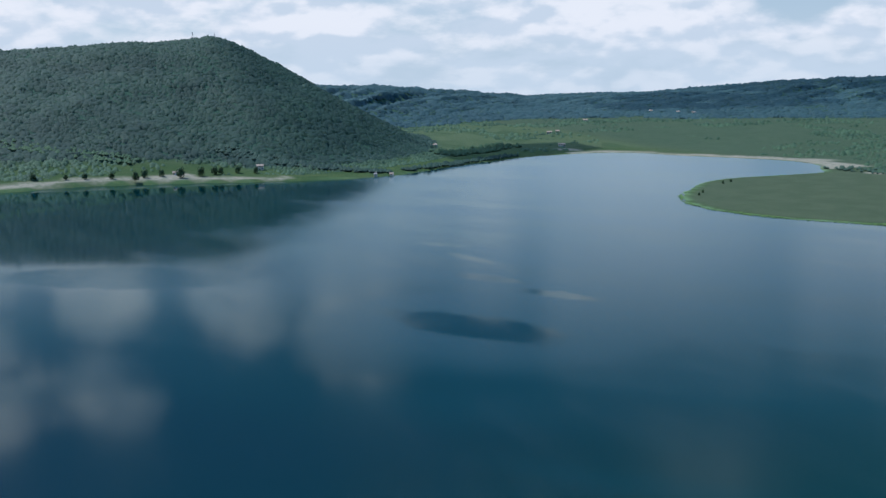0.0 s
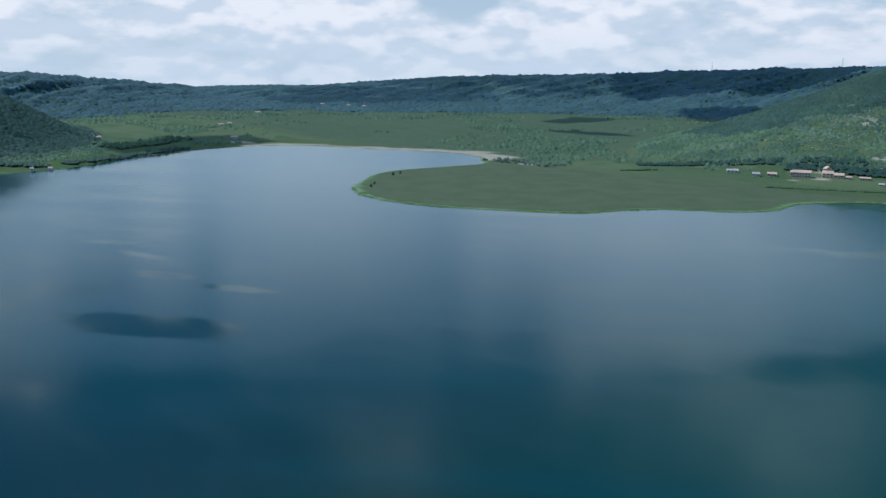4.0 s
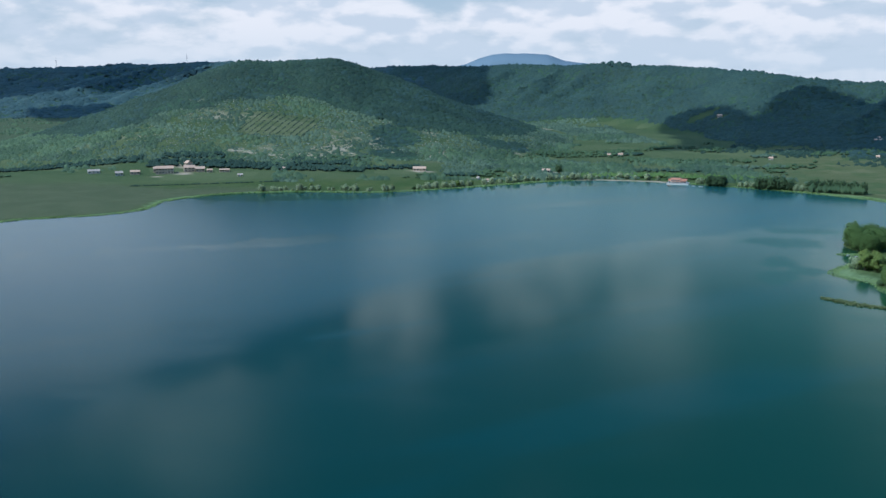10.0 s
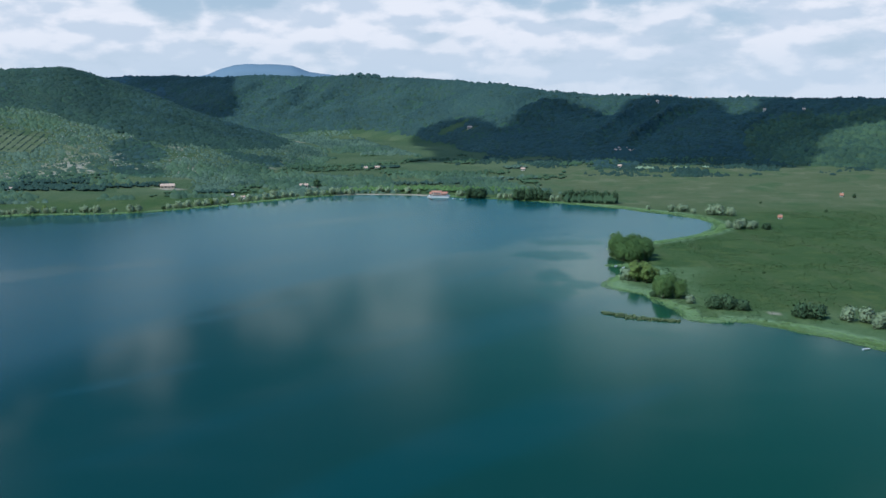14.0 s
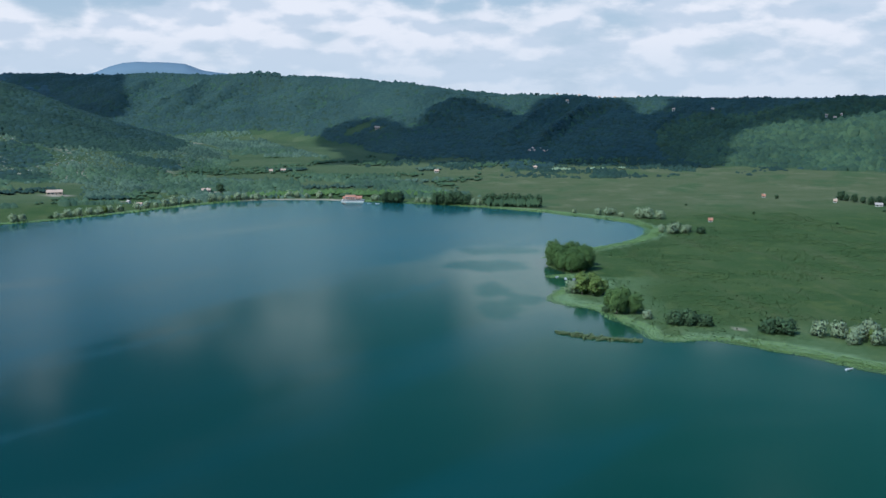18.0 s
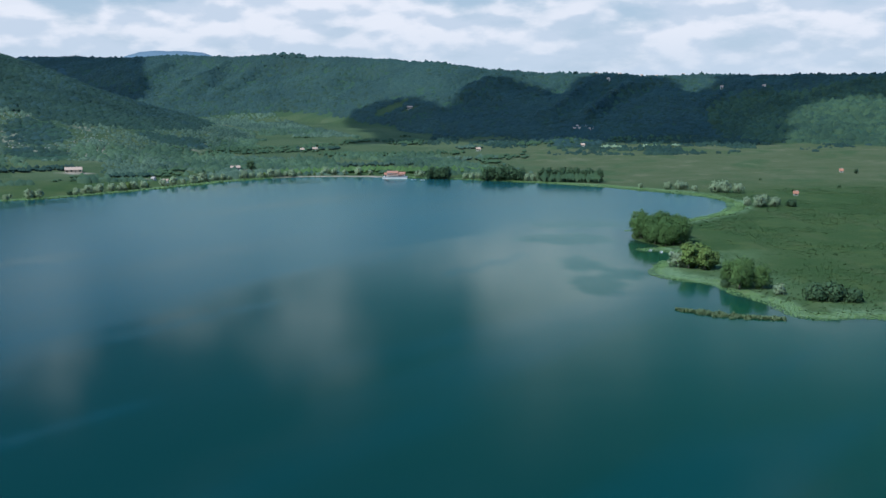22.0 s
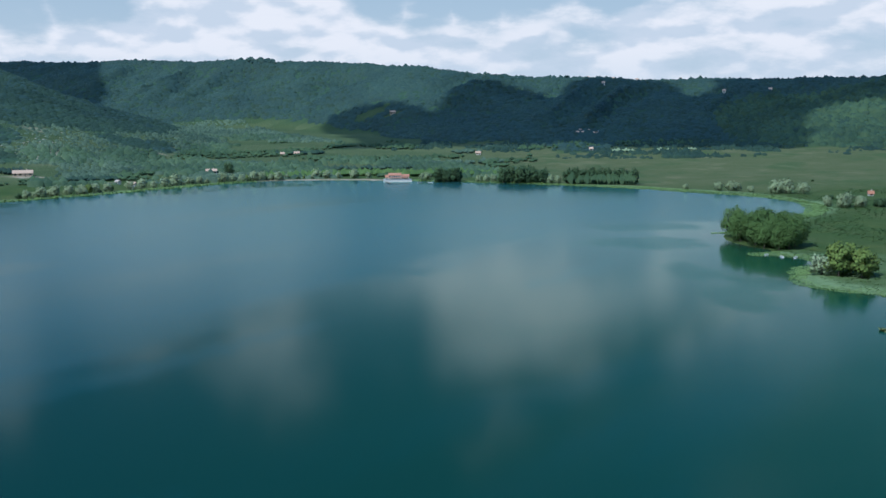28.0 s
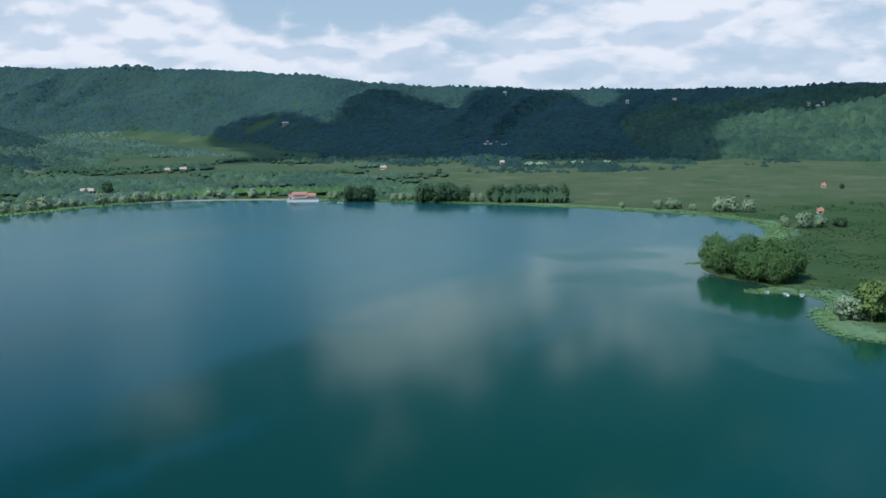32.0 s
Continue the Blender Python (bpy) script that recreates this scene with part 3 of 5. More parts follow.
tagged(ground, "green marsh, meadows and wooded slopes round a crater lake", "ground", kind="structure")

# the lake: a sheet with a mask of the shallows
SPOKES = 560
wr = np.concatenate([np.linspace(0, 1300, 240), np.linspace(1320, 1900, 24)])
wt = np.arange(SPOKES) * 2 * np.pi / SPOKES
wx, wy = CX - 250 + wr[:, None] * np.cos(wt)[None], CY - 100 + wr[:, None] * np.sin(wt)[None]
wd = shore_distance(wx.ravel(), wy.ravel())
east = smooth(-450, 90, wx.ravel() + 0.25 * (wy.ravel() - 500))
shoal = np.exp(np.minimum(wd, 0) / (50 + 130 * east)) * (0.30 + 0.70 * east)
i, j = np.arange(len(wr) - 1)[:, None] * SPOKES, np.arange(SPOKES)[None]
quads = np.stack([i + j, i + SPOKES + j, i + SPOKES + (j + 1) % SPOKES, i + (j + 1) % SPOKES], -1).reshape(-1, 4)
# wind ripples beyond the slick that runs out from the cape, and a few cat's paws in the bay
wxf, wyf = wx.ravel(), wy.ravel()
slick = np.interp(wxf, (-1300, -1150, -1000, -800, -560, -434, -360, -316, -275, -235, -205, -182, -160, -133, -70, 5, 70, 110, 160), (520, 430, 330, 200, 110, 130, 175, 235, 290, 345, 420, 500, 575, 614, 692, 782, 842, 850, 845))
along_, over_ = wxf * 0.77 + wyf * 0.64, wyf * 0.77 - wxf * 0.64
far_west = smooth(-250, -420, wxf)
ripple = smooth(-1, 1, (wyf - slick + 190 * fbm(wxf * 0.7, wyf, 170, 5, 401) * far_west + 26 * fbm(along_, over_ * 2.5, 110, 4, 402)) / (22 + 100 * smooth(-110, -230, wxf) + 110 * far_west))
streaks = fbm(along_, over_ * 6.0, 300, 4, 403)
ripple = np.clip(ripple * (0.85 + 0.5 * streaks) + smooth(0.12, 0.40, streaks) * 0.32 * smooth(-400, -200, wxf), 0, 1)


def lens(cx, cy, rx, ry, turn, rag, seed):
    """A ragged long patch on the water, 1 inside."""
    c_, s_ = math.cos(radians(turn)), math.sin(radians(turn))
    u_, v_ = (wxf - cx) * c_ + (wyf - cy) * s_, (wyf - cy) * c_ - (wxf - cx) * s_
    return 1 - smooth(0.72, 1.08, np.hypot(u_ / rx, v_ / ry) + rag * fbm(wxf, wyf, 30, 4, seed))


ripple = np.maximum(ripple, 0.85 * (1 - smooth(60, 150, np.hypot(wxf + 446, wyf - 235))))
# calm lenses among the ripples, and a breath of wind on the mirror under the western hill
for k, (cx, cy, rx, ry, turn) in enumerate(((-446, 207, 62, 22, 30), (-624, 291, 34, 7, 10), (-552, 271, 26, 9, 30), (-488, 288, 34, 9, 30), (-690, 295, 24, 7, 35))):
    ripple = ripple * (1 - 0.95 * lens(cx, cy, rx, ry, turn, 0.5, 410 + k))
for k, (cx, cy, rx, ry, turn) in enumerate(((-400, 970, 130, 44, 12), (-120, 1130, 110, 24, 35), (-300, 700, 150, 20, 30))):
    ripple = ripple * (1 - 0.5 * lens(cx, cy, rx, ry, turn, 1.1, 440 + k))
ripple = np.maximum(ripple, 0.55 * lens(-665, 55, 110, 42, 60, 0.4, 420))
# dark ruffled tongues along the slick
for k, (cx, cy, rx, ry, turn) in enumerate(((-120, 596, 60, 7, 42), (-20, 740, 52, 9, 48), (-62, 726, 46, 7, 50), (-190, 500, 50, 8, 45), (20, 700, 40, 6, 45), (-150, 470, 40, 6, 40))):
    ripple = np.maximum(ripple, 0.4 * lens(cx, cy, rx, ry, turn, 0.6, 430 + k))
# the ruffled water off the cape, whose border cuts through the mirrored clouds
edge = np.interp(wxf, (-420, -316, -232, -162, -106, -65, -25, 18, 60, 110), (200, 262, 350, 396, 438, 493, 538, 580, 610, 640))
ruffled = (1 - smooth(-1, 1, (wyf - edge + 14 * fbm(wxf, wyf, 70, 4, 405)) / (16 + 30 * smooth(-120, -240, wxf)))) * smooth(-420, -300, wxf + 40 * fbm(wxf, wyf, 120, 3, 406))
paws = 0.5 * ruffled * smooth(12, 45, -wd)
for cx, cy, rx, ry in ((82, 778, 26, 24), (104, 838, 34, 24), (96, 885, 30, 22), (70, 698, 13, 26), (62, 640, 11, 26), (85, 668, 16, 14)):
    paws = np.maximum(paws, 0.8 - 0.8 * smooth(0.8, 1.05, np.hypot((wxf - cx) / rx, (wyf - cy) / ry) + 0.7 * fbm(wxf, wyf, 26, 4, 404)))
silt = np.exp(np.minimum(wd, 0) / 9) * smooth(80, 105, wxf) * (wyf < 830) * (0.7 + 0.5 * fbm(wxf, wyf, 40, 3, 408))
# a lighter, greener round patch in the open lake
pale_patch = np.exp(-(np.hypot((wxf + 150) / 1.0, (wyf - 340) / 1.1) / 170) ** 2) * (0.75 + 0.5 * fbm(wxf, wyf, 140, 3, 407))
water = new("water", mesh_of("water", np.stack([wx, wy, 0 * wx], -1).reshape(-1, 3), quads, M_WATER, True, {"shoal": shoal, "ripple": ripple, "paws": paws, "east": east, "pale_patch": pale_patch, "silt": silt}))
tagged(water, "calm dark teal lake water with wind streaks and reflections", "lake", kind="structure")

# ---- woods ----
PHI = (1 + 5 ** 0.5) / 2
ICO = np.array([(-1, PHI, 0), (1, PHI, 0), (-1, -PHI, 0), (1, -PHI, 0), (0, -1, PHI), (0, 1, PHI), (0, -1, -PHI), (0, 1, -PHI),
                (PHI, 0, -1), (PHI, 0, 1), (-PHI, 0, -1), (-PHI, 0, 1)]) / math.hypot(1, PHI)
ICO_F = np.array([(0, 11, 5), (0, 5, 1), (0, 1, 7), (0, 7, 10), (0, 10, 11), (1, 5, 9), (5, 11, 4), (11, 10, 2), (10, 7, 6), (7, 1, 8),
                  (3, 9, 4), (3, 4, 2), (3, 2, 6), (3, 6, 8), (3, 8, 9), (4, 9, 5), (2, 4, 11), (6, 2, 10), (8, 6, 7), (9, 8, 1)])


OCT = np.array([(1, 0, 0), (-1, 0, 0), (0, 1, 0), (0, -1, 0), (0, 0, 1), (0, 0, -1)], float)
OCT_F = np.array([(0, 2, 4), (2, 1, 4), (1, 3, 4), (3, 0, 4), (2, 0, 5), (1, 2, 5), (3, 1, 5), (0, 3, 5)])


RING = np.linspace(0, 2 * np.pi, 6)[:5]
DOME = np.concatenate([np.stack([np.cos(RING), np.sin(RING), 0 * RING - 0.75], -1), np.stack([0.86 * np.cos(RING + 0.6), 0.86 * np.sin(RING + 0.6), 0 * RING + 0.52], -1), [(0, 0, 1.0)]])
DOME_F = np.array([f for q in range(5) for f in ((q, (q + 1) % 5, 5 + q), ((q + 1) % 5, 5 + (q + 1) % 5, 5 + q), (5 + q, 5 + (q + 1) % 5, 10))])


def canopy(name, x, y, z, wide, tall, slope, mat, label, seed, lean=2.3):
    """One mesh of many lumpy crowns that close to a wood; slope: the ground's normals under them."""
    rng = np.random.RandomState(seed)
    n, k = len(x), len(DOME)
    a = rng.rand(n) * 6.283
    p = DOME[None] * (1 + 0.34 * (rng.rand(n, k, 1) * 2 - 1))
    c, s = np.cos(a)[:, None], np.sin(a)[:, None]
    px, py = p[..., 0] * c - p[..., 1] * s, p[..., 0] * s + p[..., 1] * c
    v = np.stack([x[:, None] + px * wide[:, None], y[:, None] + py * wide[:, None], z[:, None] + (p[..., 2] - 0.15) * tall[:, None]], -1)
    f = DOME_F[None] + k * np.arange(n)[:, None, None]
    soft = np.stack([px, py, np.maximum(p[..., 2], 0.2)], -1) + lean * slope[:, None, :]
    ob = new(name, mesh_of(name, v.reshape(-1, 3), f.reshape(-1, 3), mat, True, None, soft.reshape(-1, 3)))
    return tagged(ob, label, "trees", kind="stuff")


def crowns(name, x, y, z, wide, tall, mat, label, category, seed, jag=0.28, fine=1, lift=1.9):
    """One mesh of many ragged tree crowns, each turned and dented in its own way."""
    rng = np.random.RandomState(seed)
    n, base, tri = len(x), (OCT, ICO)[fine - 1], (OCT_F, ICO_F)[fine - 1]
    k = len(base)
    a = rng.rand(n) * 6.283
    p = base[None] * (1 + jag * (rng.rand(n, k, 1) * 2 - 1))
    c, s = np.cos(a)[:, None], np.sin(a)[:, None]
    px, py = p[..., 0] * c - p[..., 1] * s, p[..., 0] * s + p[..., 1] * c
    v = np.stack([x[:, None] + px * wide[:, None], y[:, None] + py * wide[:, None], z[:, None] + (p[..., 2] * 0.5 + 0.42) * tall[:, None]], -1)
    f = tri[None] + k * np.arange(n)[:, None, None]
    puffy = np.stack([px, py, p[..., 2] + lift], -1).reshape(-1, 3)
    ob = new(name, mesh_of(name, v.reshape(-1, 3), f.reshape(-1, 3), mat, True, None, puffy))
    return tagged(ob, label, category, kind="stuff")


def tufts(name, x, y, z, wide, tall, mat, label, category, seed, blades=5):
    """One mesh of many grassy tufts: leaning tapered blades in a fan."""
    rng = np.random.RandomState(seed)
    n = len(x)
    a = rng.rand(n, blades) * 6.283
    lean, h = wide[:, None] * (0.35 + 0.9 * rng.rand(n, blades)), tall[:, None] * (0.65 + 0.6 * rng.rand(n, blades))
    half = wide[:, None] * (0.30 + 0.25 * rng.rand(n, blades))
    ca, sa = np.cos(a), np.sin(a)
    X, Y, Z = x[:, None] + 0.3 * lean * ca, y[:, None] + 0.3 * lean * sa, z[:, None] + 0 * a
    v = np.stack([np.stack([X - sa * half, Y + ca * half, Z], -1), np.stack([X + sa * half, Y - ca * half, Z], -1),
                  np.stack([X + ca * lean, Y + sa * lean, Z + h], -1)], 2)
    f = np.arange(n * blades * 3).reshape(-1, 3)
    up_ = np.tile((0.0, 0.0, 1.0), (n * blades * 3, 1)) + 0.12 * rng.randn(n * blades * 3, 3)
    return tagged(new(name, mesh_of(name, v.reshape(-1, 3), f, mat, True, None, up_)), label, category, kind="stuff")


def scatter(az0, az1, r0, r1, step, seed):
    """Points spread over a sector seen from the lake, about step metres apart."""
    rng = np.random.RandomState(seed)
    n = int(abs(radians(az1 - az0)) * (r1 * r1 - r0 * r0) / 2 / step ** 2)
    az = np.radians(az0 + (az1 - az0) * rng.rand(n))
    r = np.sqrt(r0 * r0 + (r1 * r1 - r0 * r0) * rng.rand(n))
    return -np.sin(az) * r, np.cos(az) * r, rng.rand(n)


def land_at(x, y):
    d = shore_distance(x, y)
    return height(x, y, d), d


def grow(name, sector, step, size, mat, label, keep, seed, tall=1.0, fine=1, lean=3.4):
    x, y, u = scatter(*sector, step, seed)
    z, d = land_at(x, y)
    wd, sc, *_ = land_masks(x, y, z, d)
    k = keep(x, y, z, d, wd, sc, u)
    x, y, z, u = x[k], y[k], z[k], u[k]
    rng = np.random.RandomState(seed + 1)
    wide = size * (0.62 + 0.75 * rng.rand(len(x)) ** 1.5)
    if fine == 3:
        d = d[k]
        swell = fbm(x, y, 34, 2, 61)
        slope = np.stack([-(height(x + 4, y, d) - z) / 4, -(height(x, y + 4, d) - z) / 4, np.ones_like(x)], -1)
        slope /= np.linalg.norm(slope, axis=1)[:, None]
        wide = wide * (1 + 0.35 * fbm(x, y, 50, 2, 62))
        return canopy(name, x, y, z + np.clip(1.6 * swell, -1, 1.6) * min(1, size / 3), wide, wide * tall * (0.8 + 0.6 * rng.rand(len(x))), slope, mat, label, seed + 2, lean)
    return crowns(name, x, y, z + 0.05 * wide, wide, wide * tall * (0.95 + 0.55 * rng.rand(len(x))), mat, label, "trees", seed + 2, 0.3, fine, 2.2)


def dense(x, y, z, d, wd, sc, u):
    az, r = bearing(x, y)
    return (wd > 0.35 + 0.4 * u) & (r < rim_at(az)[1] + 25) & (d > 8)


def near_rim(x, y):
    """A ragged border where the leaf colour turns to the hazed tone of the far rim."""
    return bearing(x, y)[0] + 5 * fbm(x, y, 220, 4, 48) < 15


grow("forest", (-48, 23, 1250, 2560), 5.0, 4.4, M_FOREST, "dense dark green broadleaf wood on the crater slope",
     lambda x, y, z, d, wd, sc, u: dense(x, y, z, d, wd, sc, u) & (hill_north(x, y) < 15) & (hill_east(x, y) < 12) & near_rim(x, y), 31, 0.78, 3)
grow("forest", (3, 40, 1150, 1950), 4.2, 3.7, M_OAK, "dense dark green wood covering the conical hill",
     lambda x, y, z, d, wd, sc, u: (wd > 0.35 + 0.4 * u) & (hill_north(x, y) > 15), 32, 0.78, 3)
grow("forest", (5, 74, 2150, 3350), 8.8, 7.6, M_FAR, "woods on the far crater rim with blue haze put into the leaf colour",
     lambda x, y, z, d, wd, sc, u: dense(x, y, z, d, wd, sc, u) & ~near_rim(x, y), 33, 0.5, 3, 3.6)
grow("forest", (64, 104, 1270, 2000), 4.6, 4.1, M_OAK, "dense dark green wood covering the steep western hill",
     lambda x, y, z, d, wd, sc, u: (wd > 0.35 + 0.4 * u) & (hill_west(x, y) > 4) & (d > 5), 34, 0.78, 3)
def crest_trees(az0, az1, n, size, seed):
    """Single taller trees that break the skyline of the rim."""
    rng = np.random.RandomState(seed)
    az = az0 + (az1 - az0) * rng.rand(n)
    _, crest, _ = rim_at(az)
    r = crest - 15 + 40 * rng.rand(n)
    x, y = -np.sin(np.radians(az)) * r, np.cos(np.radians(az)) * r
    z, _ = land_at(x, y)
    w_ = size * (0.5 + 0.9 * rng.rand(n) ** 2)
    return crowns("skyline_trees", x, y, z + 1.0, w_, w_ * 1.6, M_FOREST, "uneven row of taller trees along the rim", "trees", seed, 0.3, 2)


crest_trees(-46, -4, 150, 3.0, 301)
crest_trees(-4, 20, 70, 2.4, 302)
crest_trees(1.7, 3.3, 40, 4.6, 303)
grow("scrub", (5, 40, 1050, 1750), 4.3, 2.3, M_SCRUB, "light green scrub and young trees on the lower hill",
     lambda x, y, z, d, wd, sc, u: (sc > 0.4) & (u < 0.93) & (hill_north(x, y) > 8) & (fbm(x, y, 46, 4, 45) > -0.16 + 0.3 * smooth(-640, -790, x)) & (fbm(x, y, 30, 2, 46) > -0.5), 35, 1.0, 3, 1.7)
grow("scrub", (5, 40, 1050, 1750), 4.6, 2.9, M_MIXED, "darker bushes between the light scrub of the hill",
     lambda x, y, z, d, wd, sc, u: (sc > 0.3) & (hill_north(x, y) > 7) & (fbm(x, y, 46, 4, 45) + 0.1 * u < -0.06 + 0.35 * smooth(-620, -770, x)), 355, 1.0, 3, 1.7)
grow("scrub", (62, 104, 1260, 1700), 4.8, 2.8, M_MIXED, "mixed green scrub and clearings at the foot of the western hill",
     lambda x, y, z, d, wd, sc, u: (wd < 0.5) & (hill_west(x, y) > 4) & (d > 40) & (fbm(x, y, 60, 3, 56) + 0.3 * u > -0.1), 36, 1.0, 3, 1.7)
grow("thicket", (-16, 22, 1180, 2000), 4.6, 2.7, M_SCRUB, "scattered trees and hedges in the valley fields",
     lambda x, y, z, d, wd, sc, u: (wd < 0.4) & (d > 14) & (x < 150 - 0.35 * (y - 1200)) & (hill_north(x, y) < 14) & (fbm(x, y, 120, 5, 41) + 0.12 * u > np.where(y > 1620, -0.12, 0.15)), 37, 1.0, 3, 1.7)
grow("thicket", (-14, 22, 1180, 1750), 5.2, 3.6, M_MIXED, "mixed green trees between the valley fields",
     lambda x, y, z, d, wd, sc, u: (wd < 0.4) & (d > 18) & (x < 130 - 0.3 * (y - 1200)) & (hill_north(x, y) < 14) & (fbm(x, y, 80, 5, 42) + 0.12 * u > 0.17), 371, 1.1, 3, 1.7)
grow("thicket", (-24, 8, 1370, 1600), 5.2, 3.2, M_OAK, "dark belt of trees along the foot of the slope",
     lambda x, y, z, d, wd, sc, u: (wd < 0.5) & (fbm(x, y, 60, 3, 43) + 0.3 * u > 0.10 + 0.004 * np.maximum(rim_at(bearing(x, y)[0])[0] - 70 - np.hypot(x, y), 0)), 38, 1.1, 3, 1.7)
grow("thicket", (24, 76, 1330, 2450), 11.0, 3.6, M_MIXED, "distant trees and hedges on the western plain",
     lambda x, y, z, d, wd, sc, u: (wd < 0.4) & (d > 60) & (fbm(x, y, 110, 4, 44) + 0.2 * u > 0.24), 39, 1.0, 3, 1.7)


def hedge(name, a, b, wide, step, size, mat, label, seed, tall=0.9):
    """A line of shrubs from a to b."""
    rng = np.random.RandomState(seed)
    n = int(math.dist(a, b) / step)
    t = rng.rand(n)
    nx, ny = (b[1] - a[1]) / math.dist(a, b), -(b[0] - a[0]) / math.dist(a, b)
    o = (rng.rand(n) - 0.5) * wide
    x, y = a[0] + t * (b[0] - a[0]) + nx * o, a[1] + t * (b[1] - a[1]) + ny * o
    z, _ = land_at(x, y)
    w_ = size * (0.6 + 0.8 * rng.rand(n))
    return crowns(name, x, y, z - 0.1 * w_, w_, w_ * tall * 1.8, mat, label, "hedge", seed)


hedge("hedge", (-585, 1022), (-425, 1108), 3, 0.9, 1.0, M_OAK, "low dark hedge across the marsh meadow", 51)
hedge("hedge", (-640, 1172), (-370, 1215), 26, 0.5, 3.0, M_OAK, "dark tree belt at the foot of the hill", 52)
hedge("hedge", (-370, 1225), (-300, 1260), 20, 0.9, 2.6, M_OAK, "dark tree belt behind the barn", 53)
hedge("hedge", (-265, 1200), (-215, 1205), 16, 0.8, 2.6, M_OAK, "dark clump of trees beside the farm sheds", 54)
hedge("hedge", (-85, 1462), (-30, 1466), 10, 0.7, 2.6, M_OAK, "dark row of trees behind farm buildings", 55)
hedge("hedge", (-100, 1215), (20, 1230), 22, 0.6, 3.2, M_SHORE, "mixed green trees behind the lake beach", 56)
hedge("hedge", (20, 1215), (120, 1200), 24, 0.7, 3.3, M_SHORE, "mixed green trees behind the lakeside hotel", 57)
hedge("hedge", (-1480, -40), (-1390, 150), 24, 0.8, 3.2, M_DARKTREE, "dark trees along the western lakeside meadow", 58)
hedge("hedge", (-1410, 260), (-1270, 470), 26, 0.8, 3.4, M_OAK, "dark trees at the steep western shore", 59)
hedge("hedge", (-1290, 500), (-1470, 760), 22, 1.0, 3.0, M_OAK, "dark trees along the inner shore", 60)
hedge("hedge", (-1500, 640), (-1640, 840), 60, 1.0, 4.0, M_DARKTREE, "dark wood behind the inner bay", 61)
hedge("hedge", (-1040, 1040), (-900, 1030), 50, 1.3, 2.4, M_SCRUB, "thicket and scrub behind the reed cape", 62)
hedge("hedge", (-800, 1035), (-770, 1075), 6, 0.9, 1.8, M_DARKTREE, "short dark hedge in the marsh", 63)

# the vineyard on the hill: rows running up the slope
for k in range(11):
    xv = -583 + 9.2 * k
    hedge("vine_row", (xv, 1316 + 0.1 * (xv + 585)), (xv + 6, 1396), 1.6, 0.9, 0.8, M_OAK, "row of vines running up the hillside", 410 + k, 0.8)
for k, (a, b) in enumerate((((-640, 1205), (-560, 1222)), ((-470, 1228), (-395, 1246)), ((-760, 1160), (-660, 1190)), ((-830, 1110), (-760, 1165)))):
    hedge("hedge", a, b, 22, 0.5, 2.4, M_OAK, "dark wood edge at the foot of the hill", 430 + k)
for k, (a, b) in enumerate((((170, 1508), (242, 1492)), ((120, 1450), (150, 1455)))):
    hedge("hedge", a, b, 24, 0.7, 2.4, M_SCRUB, "light green scrub at the edge of the valley meadow", 470 + k)
for k, (a, b) in enumerate((((296, 1420), (322, 1414)), ((352, 1410), (366, 1408)), ((392, 1418), (400, 1416)))):
    hedge("hedge", a, b, 7, 0.8, 2.4, M_WILLOW, "pale willow clump on the dry meadow", 480 + k)
for k, (a, b) in enumerate((((60, 1330), (150, 1345)), ((200, 1475), (430, 1500)), ((-40, 1290), (60, 1300)), ((-20, 1390), (120, 1400)))):
    hedge("hedge", a, b, 26, 1.1, 2.5, M_DARKTREE if k % 2 else M_SCRUB, "loose tree belt between valley meadows", 440 + k)

grow("thicket", (-8, 20, 1200, 1620), 5.0, 2.9, M_DARKTREE, "dark clumps of trees between the valley meadows",
     lambda x, y, z, d, wd, sc, u: (wd < 0.4) & (d > 30) & (hill_north(x, y) < 16) & (fbm(x, y, 70, 4, 47) + 0.12 * u > 0.34), 341)
for k, (a, b) in enumerate((((46, 1156), (64, 1148)), ((98, 1132), (133, 1119)), ((146, 1112), (196, 1091)), ((150, 1106), (196, 1086)))):
    hedge("hedge", a, b, 7, 0.32, 2.9, M_DARKTREE, "dense dark undergrowth below the lakeside trees", 460 + k, 1.6)

# single larger crowns that stand out of the canopy
grow("forest", (-48, 12, 1350, 2250), 10, 4.8, M_OAK, "darker single trees in the slope woods",
     lambda x, y, z, d, wd, sc, u: dense(x, y, z, d, wd, sc, u) & (hill_north(x, y) < 15) & (fbm(x, y, 90, 3, 49) + 0.5 * u > 0.32), 351, 0.8, 3)
grow("forest", (66, 104, 1350, 2000), 10, 4.8, M_OAK, "darker single trees on the western hill",
     lambda x, y, z, d, wd, sc, u: (wd > 0.5) & (hill_west(x, y) > 12) & (fbm(x, y, 90, 3, 49) + 0.5 * u > 0.32), 352, 0.8, 3)
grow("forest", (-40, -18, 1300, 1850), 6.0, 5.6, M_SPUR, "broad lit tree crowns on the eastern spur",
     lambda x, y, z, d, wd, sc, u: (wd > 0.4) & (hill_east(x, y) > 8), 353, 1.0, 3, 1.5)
grow("forest", (8, 40, 1200, 1900), 9, 4.2, M_FOREST, "lighter tree crowns in the woods of the conical hill",
     lambda x, y, z, d, wd, sc, u: (wd > 0.5) & (hill_north(x, y) > 20) & (fbm(x, y, 80, 3, 50) + 0.5 * u > 0.25), 354, 0.8, 3)

